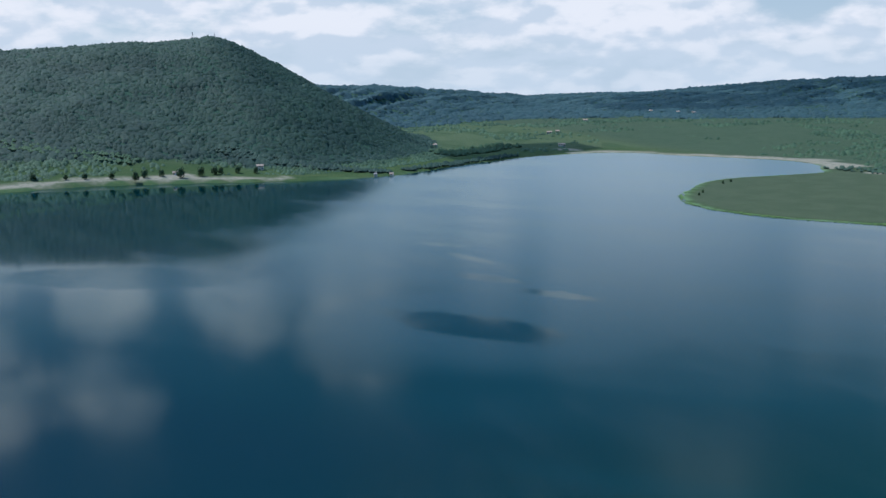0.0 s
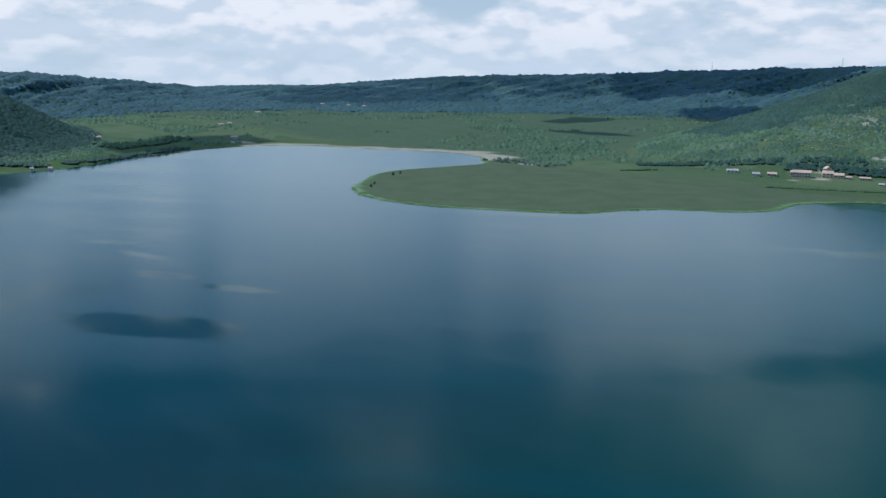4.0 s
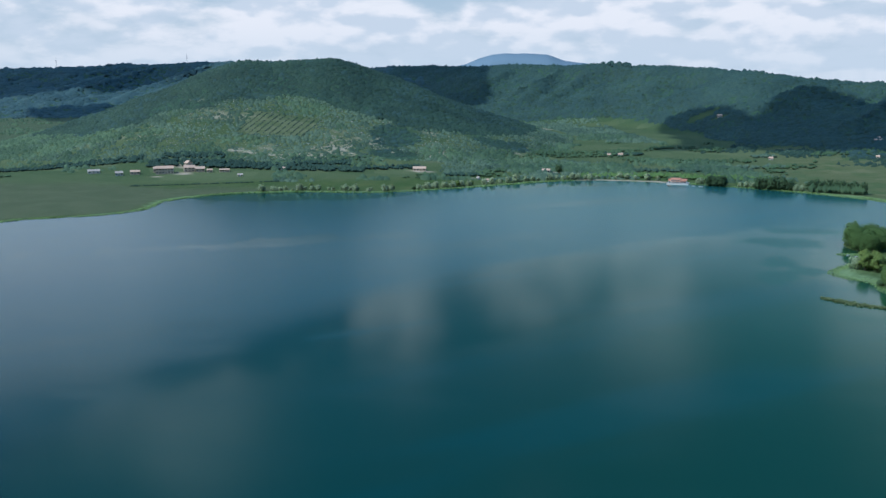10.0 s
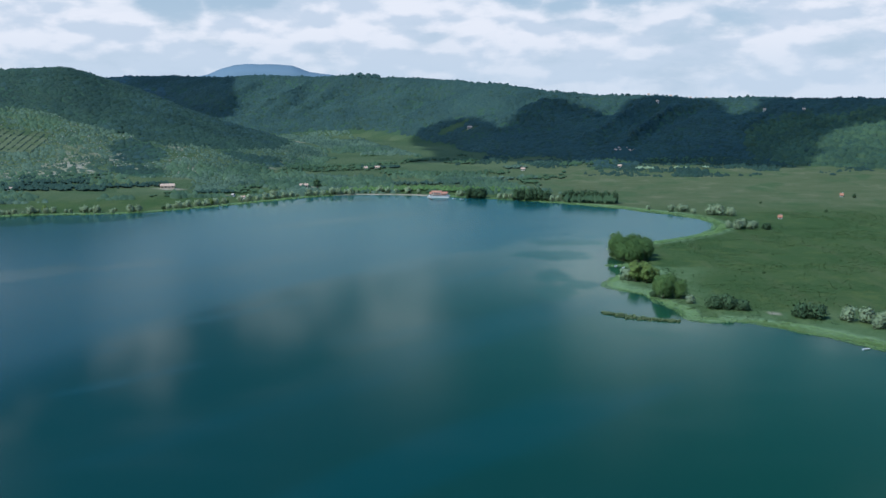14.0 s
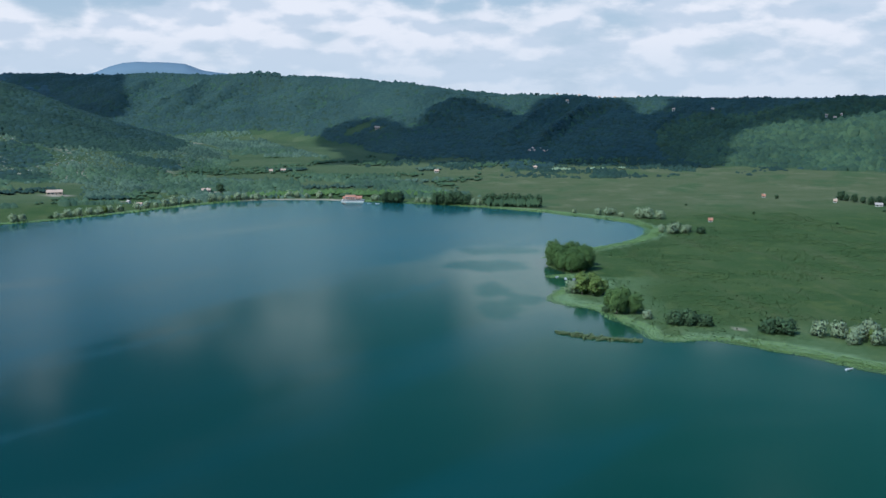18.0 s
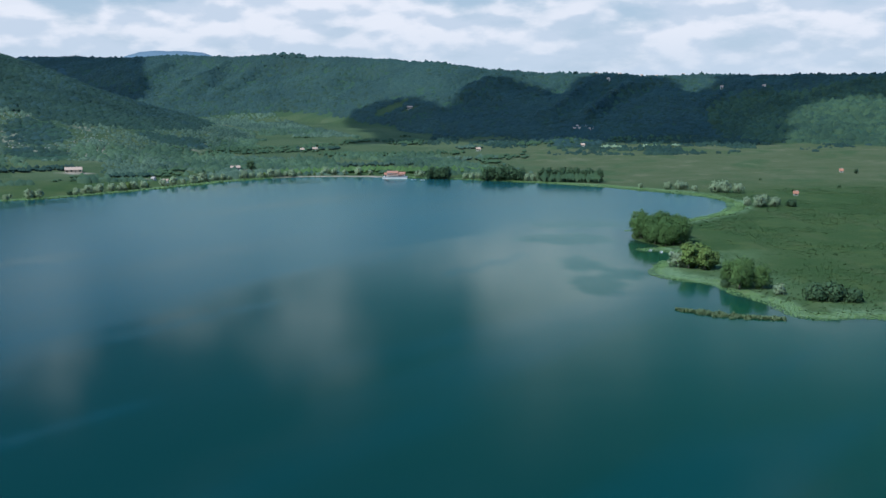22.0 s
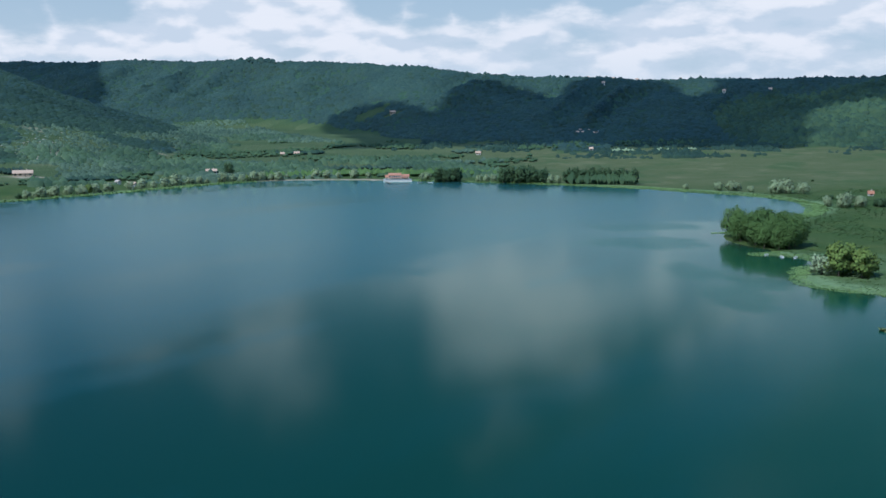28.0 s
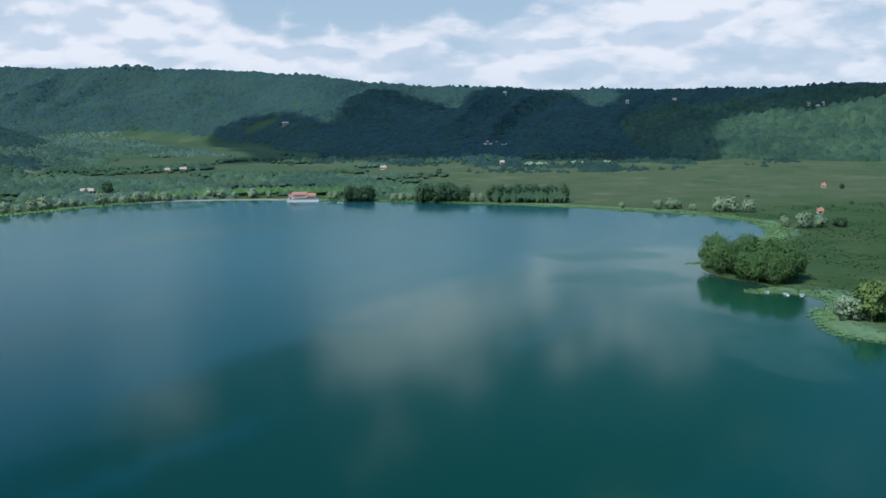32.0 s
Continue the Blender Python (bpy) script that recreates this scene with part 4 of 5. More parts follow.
def stones(sector, step, size, keep, seed):
    """One mesh of many flat pale boulders and bare rock heads."""
    x, y, u = scatter(*sector, step, seed)
    z, d = land_at(x, y)
    wd, sc, *_ = land_masks(x, y, z, d)
    k = keep(x, y, wd, sc, u)
    x, y, z = x[k], y[k], z[k]
    w_ = size * (0.4 + 0.9 * np.random.RandomState(seed).rand(len(x)) ** 2)
    return crowns("boulders", x, y, z, w_, w_ * 0.9, M_BOULDER, "pale weathered boulders among the hillside scrub", "rocks", seed, 0.4, 1, 0.6)


stones((12, 34, 1150, 1600), 5.5, 1.15, lambda x, y, wd, sc, u: (sc > 0.5) & (hill_north(x, y) > 14) & (x > -720) & (fbm(x, y, 60, 3, 91) + 0.6 * u > 0.36), 901)

# ---- trees that stand alone ----
def part(name, bm_or_mesh, mat, parent, label=""):
    if isinstance(bm_or_mesh, bmesh.types.BMesh):
        me = bpy.data.meshes.new(name)
        bm_or_mesh.to_mesh(me)
        bm_or_mesh.free()
        me.materials.append(mat)
    else:
        me = bm_or_mesh
    ob = new(name, me)
    ob.parent = parent
    if label:
        tagged(ob, label)
    return ob


def limb(verts, faces, a, b, ra, rb, sides=6):
    """Adds a tapered round limb from a to b."""
    a, b = np.array(a, float), np.array(b, float)
    d = (b - a) / np.linalg.norm(b - a)
    u = np.cross(d, (0.3, 0.9, 0.2))
    u /= np.linalg.norm(u)
    v = np.cross(d, u)
    n = len(verts)
    for c, r in ((a, ra), (b, rb)):
        for k in range(sides):
            t = 2 * math.pi * k / sides
            verts.append(c + r * (math.cos(t) * u + math.sin(t) * v))
    for k in range(sides):
        m = (k + 1) % sides
        faces.append((n + k, n + m, n + sides + m, n + sides + k))


def tree(name, tall, wide, low, mat, label, seed, lobes=12, clumps=42, leaves=40, bend=0.04, fine=0.8):
    """A tree: tapered trunk with limbs, and a crown of ragged clumps and loose sprays round many lobes that fill
    an uneven egg. low: where the crown starts, as a share of the height."""
    rng = np.random.RandomState(seed)
    root = tagged(new(name), label, "tree", "shore trees")
    verts, faces = [], []
    top = np.array((rng.randn() * bend * tall, rng.randn() * bend * tall, tall * 0.55))
    r0 = 0.02 * tall + 0.05
    limb(verts, faces, (0, 0, -0.6), top * 0.5, r0 * 1.2, r0 * 0.85, 8)
    limb(verts, faces, top * 0.5, top, r0 * 0.85, r0 * 0.5, 8)
    cs, fs, ns, base = [], [], [], 0
    mid = top * (0.6, 0.6, 0) + (0, 0, 0.38 * tall)
    for k in range(lobes):
        h = low + (1 - low) * (0.16 + 0.70 * (k + rng.rand()) / lobes)
        room = math.sqrt(max(0.05, 1 - ((h - 0.42) / 0.62) ** 2)) * wide / 2
        a = 2.4 * k + rng.rand() * 0.9
        size = wide * (0.19 + 0.10 * rng.rand())
        rr = max(0.0, room - size * 0.8) * (0.75 + 0.35 * rng.rand())
        c = np.array((math.cos(a) * rr, math.sin(a) * rr, h * tall)) + top * (h, h, 0)
        c[2] = min(c[2], tall - size * 0.75)
        limb(verts, faces, top * min(0.95, 0.35 + 0.8 * h), c, r0 * 0.36, r0 * 0.12, 5)
        d = rng.randn(clumps, 3)
        d /= np.linalg.norm(d, axis=1)[:, None]
        p = c + d * size * (0.45 + 0.6 * rng.rand(clumps, 1)) * (1, 1, 0.9)
        r = fine * wide * (0.040 + 0.040 * rng.rand(clumps, 1, 1))
        o = OCT[None] * (1 + 0.5 * (rng.rand(clumps, 6, 1) * 2 - 1)) * r + 0.25 * r * rng.randn(clumps, 6, 3)
        cs.append((p[:, None] + o).reshape(-1, 3))
        ns.append((0.42 * (cs[-1] - c) / size + 0.9 * (cs[-1] - mid) / (0.5 * wide) + (0, 0, 0.3)))
        fs.append((OCT_F[None] + 6 * np.arange(clumps)[:, None, None] + base).reshape(-1, 3))
        base += 6 * clumps
        d = rng.randn(leaves, 3)
        d /= np.linalg.norm(d, axis=1)[:, None]
        p = c + d * size * (0.95 + 0.3 * rng.rand(leaves, 1))
        r = fine * wide * (0.022 + 0.022 * rng.rand(leaves, 1))
        e, g_ = rng.randn(leaves, 3) * r, rng.randn(leaves, 3) * r
        cs.append(np.stack([p - e, p + e, p + g_, p - g_ * 0.6], 1).reshape(-1, 3))
        ns.append((0.42 * (cs[-1] - c) / size + 0.9 * (cs[-1] - mid) / (0.5 * wide) + (0, 0, 0.3)))
        fs.append((np.array([(0, 1, 2), (0, 3, 1)])[None] + 4 * np.arange(leaves)[:, None, None] + base).reshape(-1, 3))
        base += 4 * leaves
    part("trunk", mesh_of("trunk", np.array(verts), np.array(faces), M_BARK), M_BARK, root, "grey-brown bark trunk and limbs")
    v = np.concatenate(cs)
    v[:, 2] = np.maximum(v[:, 2], 0.1)
    part("crown", mesh_of("crown", v, np.concatenate(fs), mat, True, None, np.concatenate(ns)), mat, root)
    return root


def settle(x, y):
    z, _ = land_at(np.array([float(x)]), np.array([float(y)]))
    return max(float(z[0]), 0.05)


used = set()


def plant(proto, x, y, scale=1.0, turn=0.0):
    """Puts a tree, or a copy of it, on the ground."""
    m = pose(x, y, settle(x, y) - 0.1, 0, 0, turn) @ Matrix.Diagonal((scale, scale, scale, 1))
    if proto.name not in used:
        used.add(proto.name)
        proto.matrix_basis = m
        return proto
    made = copy_thing(proto, Matrix.Identity(4))
    made.matrix_basis = m
    return made


rnd = random.Random(5)
alder = [tree("alder_tree", 15.5, 12.5, 0.06, M_SHORE, "tall green lakeside alder with a full rounded crown", 101 + k, lobes=15, clumps=110, leaves=130, fine=0.42) for k in range(4)]
dark = [tree("poplar_tree", 12.5, 10.5, 0.03, M_DARKTREE, "dark green broadleaf tree standing at the waterline", 111 + k, clumps=40, fine=0.72) for k in range(3)]
willow = [tree("willow_bush", 7.0, 8.0, 0.0, M_WILLOW, "pale silvery willow bush rounded down to the ground", 121 + k, lobes=10, clumps=24, leaves=26) for k in range(4)]
shrub = [tree("shrub", 4.6, 7.0, 0.0, M_DARKTREE, "low dark green shrub at the reed edge", 131 + k, lobes=9) for k in range(2)]
bright = [tree("young_tree", 11.0, 8.0, 0.02, M_BRIGHT, "bright yellow-green young tree by the reeds", 141 + k) for k in range(2)]

# the grove on the eastern cape and the trees along its reeds
for x, y, s in ((130, 783, 1.0), (128, 775, 0.92), (136, 770, 1.0), (130, 762, 0.95), (139, 757, 1.0), (133, 750, 0.92), (142, 747, 0.98), (136, 741, 0.85), (141, 776, 0.95), (147, 764, 0.95), (126, 769, 0.85), (127, 756, 0.8), (127, 748, 0.75), (131, 741, 0.7)):
    plant(rnd.choice(alder), x + 0.5, y, s, rnd.uniform(0, 360))
for x, y, s in ((118, 672, 1.25), (124, 666, 1.1), (126, 676, 1.1), (121, 681, 0.9), (130, 670, 0.9)):
    plant(rnd.choice(bright), x, y, s, rnd.uniform(0, 360))
for x, y, s in ((113, 676, 1.1), (117, 684, 0.9), (134, 607, 0.72), (205, 560, 1.15), (213, 556, 1.2), (219, 549, 1.1), (228, 553, 1.3), (236, 546, 1.2), (243, 541, 1.3), (213, 543, 0.9), (224, 540, 1.0)):
    plant(rnd.choice(willow), x, y, s, rnd.uniform(0, 360))
for x, y, s in ((122, 622, 0.86), (129, 631, 0.84), (133, 621, 0.72), (124, 636, 0.72)):
    plant(rnd.choice(alder), x, y, s, rnd.uniform(0, 360))
for x, y, s in ((144, 594, 1.5), (151, 592, 1.6), (158, 588, 1.2), (184, 570, 1.5), (191, 567, 1.7), (160, 607, 0.5), (118, 628, 0.7)):
    plant(rnd.choice(shrub), x, y, s, rnd.uniform(0, 360))
# round the eastern bay
for x, y, s in ((238, 1022, 0.95), (247, 1019, 1.05), (252, 1020, 0.9), (256, 1006, 0.7), (270, 994, 1.35), (277, 992, 1.45), (286, 985, 1.2), (262, 897, 1.2), (268, 903, 1.25), (274, 896, 1.0), (258, 908, 0.9), (280, 905, 0.9), (220, 1040, 0.6)):
    plant(rnd.choice(willow), x, y, s, rnd.uniform(0, 360))
for x, y, s in ((286, 894, 1.15), (289, 899, 1.0), (284, 946, 0.7)):
    plant(rnd.choice(shrub), x, y, s, rnd.uniform(0, 360))
# the row east of the hotel
for k, (x, y) in enumerate(((47, 1152), (54, 1148), (61, 1146), (50, 1160), (98, 1128), (104, 1126), (110, 1122), (116, 1121), (122, 1119), (128, 1116), (113, 1131), (121, 1129), (131, 1123),
                            (147, 1108), (153, 1106), (159, 1104), (165, 1101), (171, 1099), (177, 1096), (183, 1092), (189, 1090), (195, 1087), (156, 1115), (168, 1110), (180, 1103), (190, 1098))):
    plant(rnd.choice(dark), x, y, rnd.uniform(0.88, 1.12), rnd.uniform(0, 360))
for x, y in ((80, 1142), (86, 1140), (92, 1139), (36, 1168), (40, 1164), (134, 1114), (140, 1113)):
    plant(rnd.choice(willow), x, y, rnd.uniform(0.8, 1.1), rnd.uniform(0, 360))
# willows along the northern shore
for x, y in ((-423, 1009), (-405, 1018), (-386, 1024), (-372, 1026), (-366, 1029), (-350, 1030), (-336, 1029), (-325, 1030), (-310, 1028), (-294, 1036), (-287, 1038), (-262, 1058), (-254, 1066), (-246, 1072),
             (-238, 1082), (-230, 1090), (-222, 1095), (-214, 1102), (-200, 1118), (-192, 1124), (-176, 1140), (-168, 1150), (-158, 1159), (-150, 1163), (-131, 1174), (-124, 1178), (-116, 1180), (-107, 1186), (-100, 1188),
             (-92, 1192), (-86, 1190), (-52, 1203), (-44, 1202), (-34, 1199), (-20, 1196), (-8, 1193)):
    plant(rnd.choice(willow), x, y, rnd.uniform(0.6, 1.1) * (1.2 if x > -260 else 1.0), rnd.uniform(0, 360))
for k in range(56):
    q = rnd.random()
    x = -430 + 380 * q
    y = float(np.interp(x, (-430, -384, -284, -215, -140, -78), (1008, 1028, 1040, 1096, 1168, 1198))) + rnd.uniform(-1, 9)
    plant(rnd.choice(willow + willow + bright + shrub), x, y, rnd.uniform(0.3, 0.75), rnd.uniform(0, 360))
# scattered trees: inland field, western meadow, reed cape tip
for x, y, s in ((468, 1116, 0.4), (528, 1092, 0.85), (531, 1086, 0.6), (534, 1076, 0.75), (538, 1066, 0.6), (541, 1056, 0.7), (546, 1050, 0.8), (551, 1044, 0.7), (556, 1052, 0.8), (-129, 1258, 0.9)):
    plant(rnd.choice(dark), x, y, s, rnd.uniform(0, 360))
for x, y, s in ((-1298, 137, 1.0), (-1304, 194, 1.15), (-1309, 220, 1.05), (-1313, 238, 0.9), (-1314, 247, 0.8), (-1318, 150, 0.9), (-1320, 172, 0.8), (-1327, 78, 0.7), (-1337, 18, 0.8), (-1322, 110, 0.75), (-1331, 56, 0.6), (-1316, 270, 0.8), (-1308, 292, 0.7), (-858, 668, 0.3), (-880, 690, 0.28), (-945, 770, 0.35), (-955, 790, 0.3)):
    plant(rnd.choice(dark), x, y, s, rnd.uniform(0, 360))
for x, y, s in ((520, 1000, 0.5), (430, 930, 0.4), (390, 1010, 0.45), (610, 1040, 0.6), (350, 1080, 0.4)):
    plant(rnd.choice(shrub), x, y, s, rnd.uniform(0, 360))

# ---- reeds, tussocks ----
def band(name, x0, x1, y0, y1, step, d0, d1, size, tall, mat, label, seed, ragged=3.0, patchy=0.0):
    """Clumps in the strip between two distances from the waterline, within a stretch of the plan."""
    rng = np.random.RandomState(seed)
    nx, ny = int((x1 - x0) / step), int((y1 - y0) / step)
    x, y = np.meshgrid(np.linspace(x0, x1, nx), np.linspace(y0, y1, ny))
    x, y = (x + (rng.rand(*x.shape) - 0.5) * step * 1.4).ravel(), (y + (rng.rand(*y.shape) - 0.5) * step * 1.4).ravel()
    d = shore_distance(x, y)
    k = (d > d0 - 14) & (d < d1 + 14)
    x, y, d = x[k], y[k], d[k]
    k = (d > d0 + ragged * fbm(x, y, 14, 3, 71)) & (d < d1 + 1.6 * ragged * fbm(x, y, 22, 3, 72))
    x, y = x[k], y[k]
    k = ~(((x < 152) & (y > 737) & (y < 800) & (x > 100)) | ((x > -104) & (x < 6) & (y > 1150)))
    x, y = x[k], y[k]
    if patchy:
        k = fbm(x, y, 34, 4, 73) + 0.35 * rng.rand(len(x)) > patchy
        x, y = x[k], y[k]
    z, _ = land_at(x, y)
    w_ = size * (0.6 + 0.8 * rng.rand(len(x)))
    return tufts(name, x, y, np.maximum(z, 0) - 0.15, w_, w_ * tall * (0.7 + 0.6 * rng.rand(len(x))), mat, label, "reeds", seed)


band("reed_bed", 78, 260, 480, 800, 0.62, -3.5, 5.0, 0.62, 0.45, M_REED, "bright green reed belt along the eastern cape", 81, 3.4)
band("reed_bed", 120, 300, 800, 1110, 0.95, -3.5, 10.0, 0.8, 0.5, M_REED, "bright green reeds round the eastern bay", 82, 3.5)
band("reed_bed", -480, 130, 960, 1230, 1.6, -1.5, 4.0, 1.0, 1.1, M_REED, "thin pale reed fringe on the northern shore", 83, 2.0)
band("reed_bed", -900, -460, 590, 960, 1.4, -2.0, 2.5, 0.9, 0.9, M_REED, "bright green reed fringe round the marsh cape", 84, 3.0)
band("reed_bed", 158, 300, 400, 560, 0.8, -4.0, 11.0, 0.75, 0.4, M_REED, "broad bright green reed lawn at the cape's foot", 88, 3.5)
for x, y, s in ((217, 551, 0.55), (225, 546, 0.6), (232, 541, 0.5)):
    plant(rnd.choice(bright), x, y, s, rnd.uniform(0, 360))
rng = np.random.RandomState(85)
t = rng.rand(1400)
sx, sy = np.interp(t, (0, 0.45, 1), (79, 95, 116)), np.interp(t, (0, 0.45, 1), (588, 574, 565))
off = rng.randn(1400) * np.interp(t, (0, 0.3, 1), (0.6, 1.7, 1.0)) * (0.5 + 0.9 * np.abs(np.sin(t * 19 + 4 * t * t)))
tufts("reed_island", sx + off * 0.6, sy + off, 0 * sx - 0.1, 0.45 + 0.4 * rng.rand(1400), 0.4 + 0.6 * rng.rand(1400), M_SEDGE, "thin floating strip of olive sedge off the cape", "reeds", 86)
band("tussocks", 110, 430, 555, 1010, 2.0, 6.0, 420.0, 1.1, 0.34, M_TUSSOCK, "rough green tussocks and low shrubs of the marsh", 87, 3.0, 0.10)


# ---- houses ----
def box(bm, x0, x1, y0, y1, z0, z1):
    v = [bm.verts.new(p) for p in ((x0, y0, z0), (x1, y0, z0), (x1, y1, z0), (x0, y1, z0), (x0, y0, z1), (x1, y0, z1), (x1, y1, z1), (x0, y1, z1))]
    for f in ((3, 2, 1, 0), (4, 5, 6, 7), (0, 1, 5, 4), (1, 2, 6, 5), (2, 3, 7, 6), (3, 0, 4, 7)):
        bm.faces.new([v[k] for k in f])


def boxed(*args):
    bm = bmesh.new()
    box(bm, *args)
    return bm


def gable(w_, d_, h, rise, eave=0.45, thick=0.22):
    """A pitched roof with eaves, its ridge along x."""
    bm = bmesh.new()
    x0, x1, y = -w_ / 2 - eave, w_ / 2 + eave, d_ / 2 + eave
    drop = rise * eave / (d_ / 2)
    rows_ = []
    for x in (x0, x1):
        rows_.append([bm.verts.new(p) for p in ((x, -y, h - drop), (x, 0, h + rise), (x, y, h - drop), (x, y, h - drop + thick), (x, 0, h + rise + thick * 1.2), (x, -y, h - drop + thick))])
    a, b = rows_
    for k in range(6):
        m = (k + 1) % 6
        bm.faces.new((a[k], a[m], b[m], b[k]))
    bm.faces.new(a[::-1])
    bm.faces.new(b)
    return bm


def house(name, x, y, w_, d_, h, turn, label, wall=None, roof=None, rise=1.6, floors=1, windows=3, chimney=True, z=None, category="house"):
    wall, roof = wall or M_PLASTER, roof or M_OLDTILE
    if category == "shed":
        w_, d_, h, rise = w_ * 0.72, d_ * 0.72, h * 0.85, rise * 0.7
    windows = max(1, min(windows, int(w_ / 2.6)))
    root = tagged(new(name), label, category)
    root.matrix_basis = pose(x, y, settle(x, y) if z is None else z, 0, 0, turn)
    bm = boxed(-w_ / 2, w_ / 2, -d_ / 2, d_ / 2, -1.2, h)
    for s in (-1, 1):      # gable ends
        v = [bm.verts.new(p) for p in ((s * w_ / 2, -d_ / 2, h), (s * w_ / 2, d_ / 2, h), (s * w_ / 2, 0, h + rise))]
        u = [bm.verts.new(p) for p in ((s * (w_ / 2 - 0.3), -d_ / 2, h), (s * (w_ / 2 - 0.3), d_ / 2, h), (s * (w_ / 2 - 0.3), 0, h + rise))]
        bm.faces.new(v if s > 0 else v[::-1])
        bm.faces.new(u if s < 0 else u[::-1])
    part("wall", bm, wall, root)
    part("roof", gable(w_, d_, h + 0.02, rise), roof, root)
    for k in range(floors):
        zc = h * (k + 0.55) / floors
        for q in range(windows):
            xc = -w_ / 2 + w_ * (q + 0.5) / windows
            if k == 0 and q == windows // 2 and windows > 1:
                part("door", boxed(xc - 0.55, xc + 0.55, -d_ / 2 - 0.06, -d_ / 2 + 0.05, 0.0, 2.1), M_TIMBER, root, "dark wooden door")
                continue
            win = part("window", boxed(xc - 0.5, xc + 0.5, -d_ / 2 - 0.03, -d_ / 2 + 0.05, zc - 0.6, zc + 0.7), M_WINDOW, root)
            for s in (-1, 1):
                part("shutter", boxed(xc + s * 0.78 - 0.24, xc + s * 0.78 + 0.24, -d_ / 2 - 0.08, -d_ / 2 - 0.02, zc - 0.65, zc + 0.75), M_SHUTTER, win)
    if chimney:
        part("chimney", boxed(w_ * 0.2 - 0.35, w_ * 0.2 + 0.35, 0.2, 0.9, h + rise * 0.5, h + rise + 0.9), wall, root)
    return root


# the lakeside hotel: two tiled wings on a low terrace with a jetty
hotel = tagged(new("lakeside_hotel"), "white lakeside hotel with stepped orange tiled roofs on a terrace", "hotel")
hotel.matrix_basis = pose(14, 1164, 0.0, 0, 0, -8)
part("terrace", boxed(-12, 12, -7, 9, -1.5, 1.3), M_PLASTER, hotel, "low white waterside terrace")
for name_, cx, w_, d_, h in (("main_wing", -2.5, 10.5, 7.5, 5.2), ("east_wing", 6.2, 6.6, 8.5, 4.2), ("porch", -8.6, 3.4, 5.0, 3.6)):
    wing = part(name_, boxed(cx - w_ / 2, cx + w_ / 2, -d_ / 2 + 1.5, d_ / 2 + 1.5, 1.2, h), M_PLASTER, hotel)
    rf = part("roof", gable(w_, d_, h, 1.5), M_TILE, wing, "orange terracotta tiled roof")
    rf.location = (cx, 1.5, 0)
    for q in range(int(w_ / 1.9)):
        xc = cx - w_ / 2 + 1.1 + q * 1.9
        part("window", boxed(xc - 0.5, xc + 0.5, -d_ / 2 + 1.44, -d_ / 2 + 1.55, h - 1.9, h - 0.6), M_WINDOW, wing)
part("awning", boxed(-8, 9, -5.6, -2.6, 3.3, 3.45), M_TILE, hotel, "long faded red awning over the terrace")
for q in range(8):
    xc = -7.6 + q * 2.35
    part("post", boxed(xc - 0.07, xc + 0.07, -5.5, -5.36, 1.3, 3.3), M_STEEL, hotel)
part("railing", boxed(-12, 12, -6.95, -6.85, 1.3, 2.2), M_STEEL, hotel)
jetty = tagged(new("jetty"), "short timber jetty on posts in front of the hotel", "jetty")
jetty.matrix_basis = pose(3, 1152, 0, 0, 0, 8)
part("deck", boxed(-1.0, 1.0, -14, 2, 0.55, 0.7), M_TIMBER, jetty)
for q in range(4):
    for s in (-0.85, 0.85):
        part("post", boxed(s - 0.1, s + 0.1, -13.2 + q * 4, -13 + q * 4, -1.5, 1.0), M_TIMBER, jetty)

house("lake_house", -145, 1256, 9.5, 7.0, 3.4, 6, "small white house with a tiled roof on a dirt yard")
house("barn", -303, 1236, 16, 6.5, 2.8, 10, "long stone barn with a pale pink tiled roof", wall=M_STONE, rise=2.2, windows=4)
house("shed", -215, 1166, 6, 4, 2.6, -50, "narrow white shed at the meadow edge", roof=M_ROOFGREY, chimney=False, windows=2, category="shed")
house("shed", -201, 1143, 7, 5, 2.8, -15, "white shed with a reddish roof near the shore", chimney=False, windows=2, category="shed")
house("boat_hut", -388, 1030, 5.5, 4.5, 3.0, 12, "small white hut on the reed shore", roof=M_ROOFGREY, chimney=False, windows=2, category="hut")
# the stone farmstead at the foot of the conical hill
house("farmhouse", -600, 1134, 21, 9, 6.6, 27, "large ochre stone farmhouse of two storeys", wall=M_STONE, floors=2, windows=6, rise=2.6)
house("farmhouse", -613, 1141, 10, 8, 4.4, 27, "lower stone wing of the farmhouse", wall=M_STONE, windows=3, rise=2.0)
house("farmhouse", -575, 1150, 13, 8, 5.2, 30, "stone farm building with a pink tiled roof", wall=M_STONE, floors=2, windows=3, rise=2.6)
house("farmhouse", -584, 1166, 9, 7, 6.4, -40, "tall stone building stepping up the hillside", wall=M_STONE, floors=2, windows=3, rise=2.6)
house("farmhouse", -562, 1153, 11, 7, 3.8, 24, "low stone farm building with a pink tiled roof", wall=M_STONE, windows=3, rise=2.2)
house("shed", -549, 1152, 9, 5, 3.4, 22, "low stone outbuilding with pale walls", wall=M_STONE, chimney=False, windows=2, category="shed")
house("shed", -532, 1158, 17, 5, 3.2, 20, "long low stone outbuilding beside the farm", wall=M_STONE, chimney=False, windows=4, category="shed")
house("shed", -467, 1188, 8, 5, 3.0, 20, "small white outbuilding below the hedge", chimney=False, windows=2, category="shed")
house("slope_villa", 96, 1802, 8, 6, 3.6, -5, "pale ochre villa in a clearing on the wooded slope", wall=M_STONE, floors=2, windows=4)
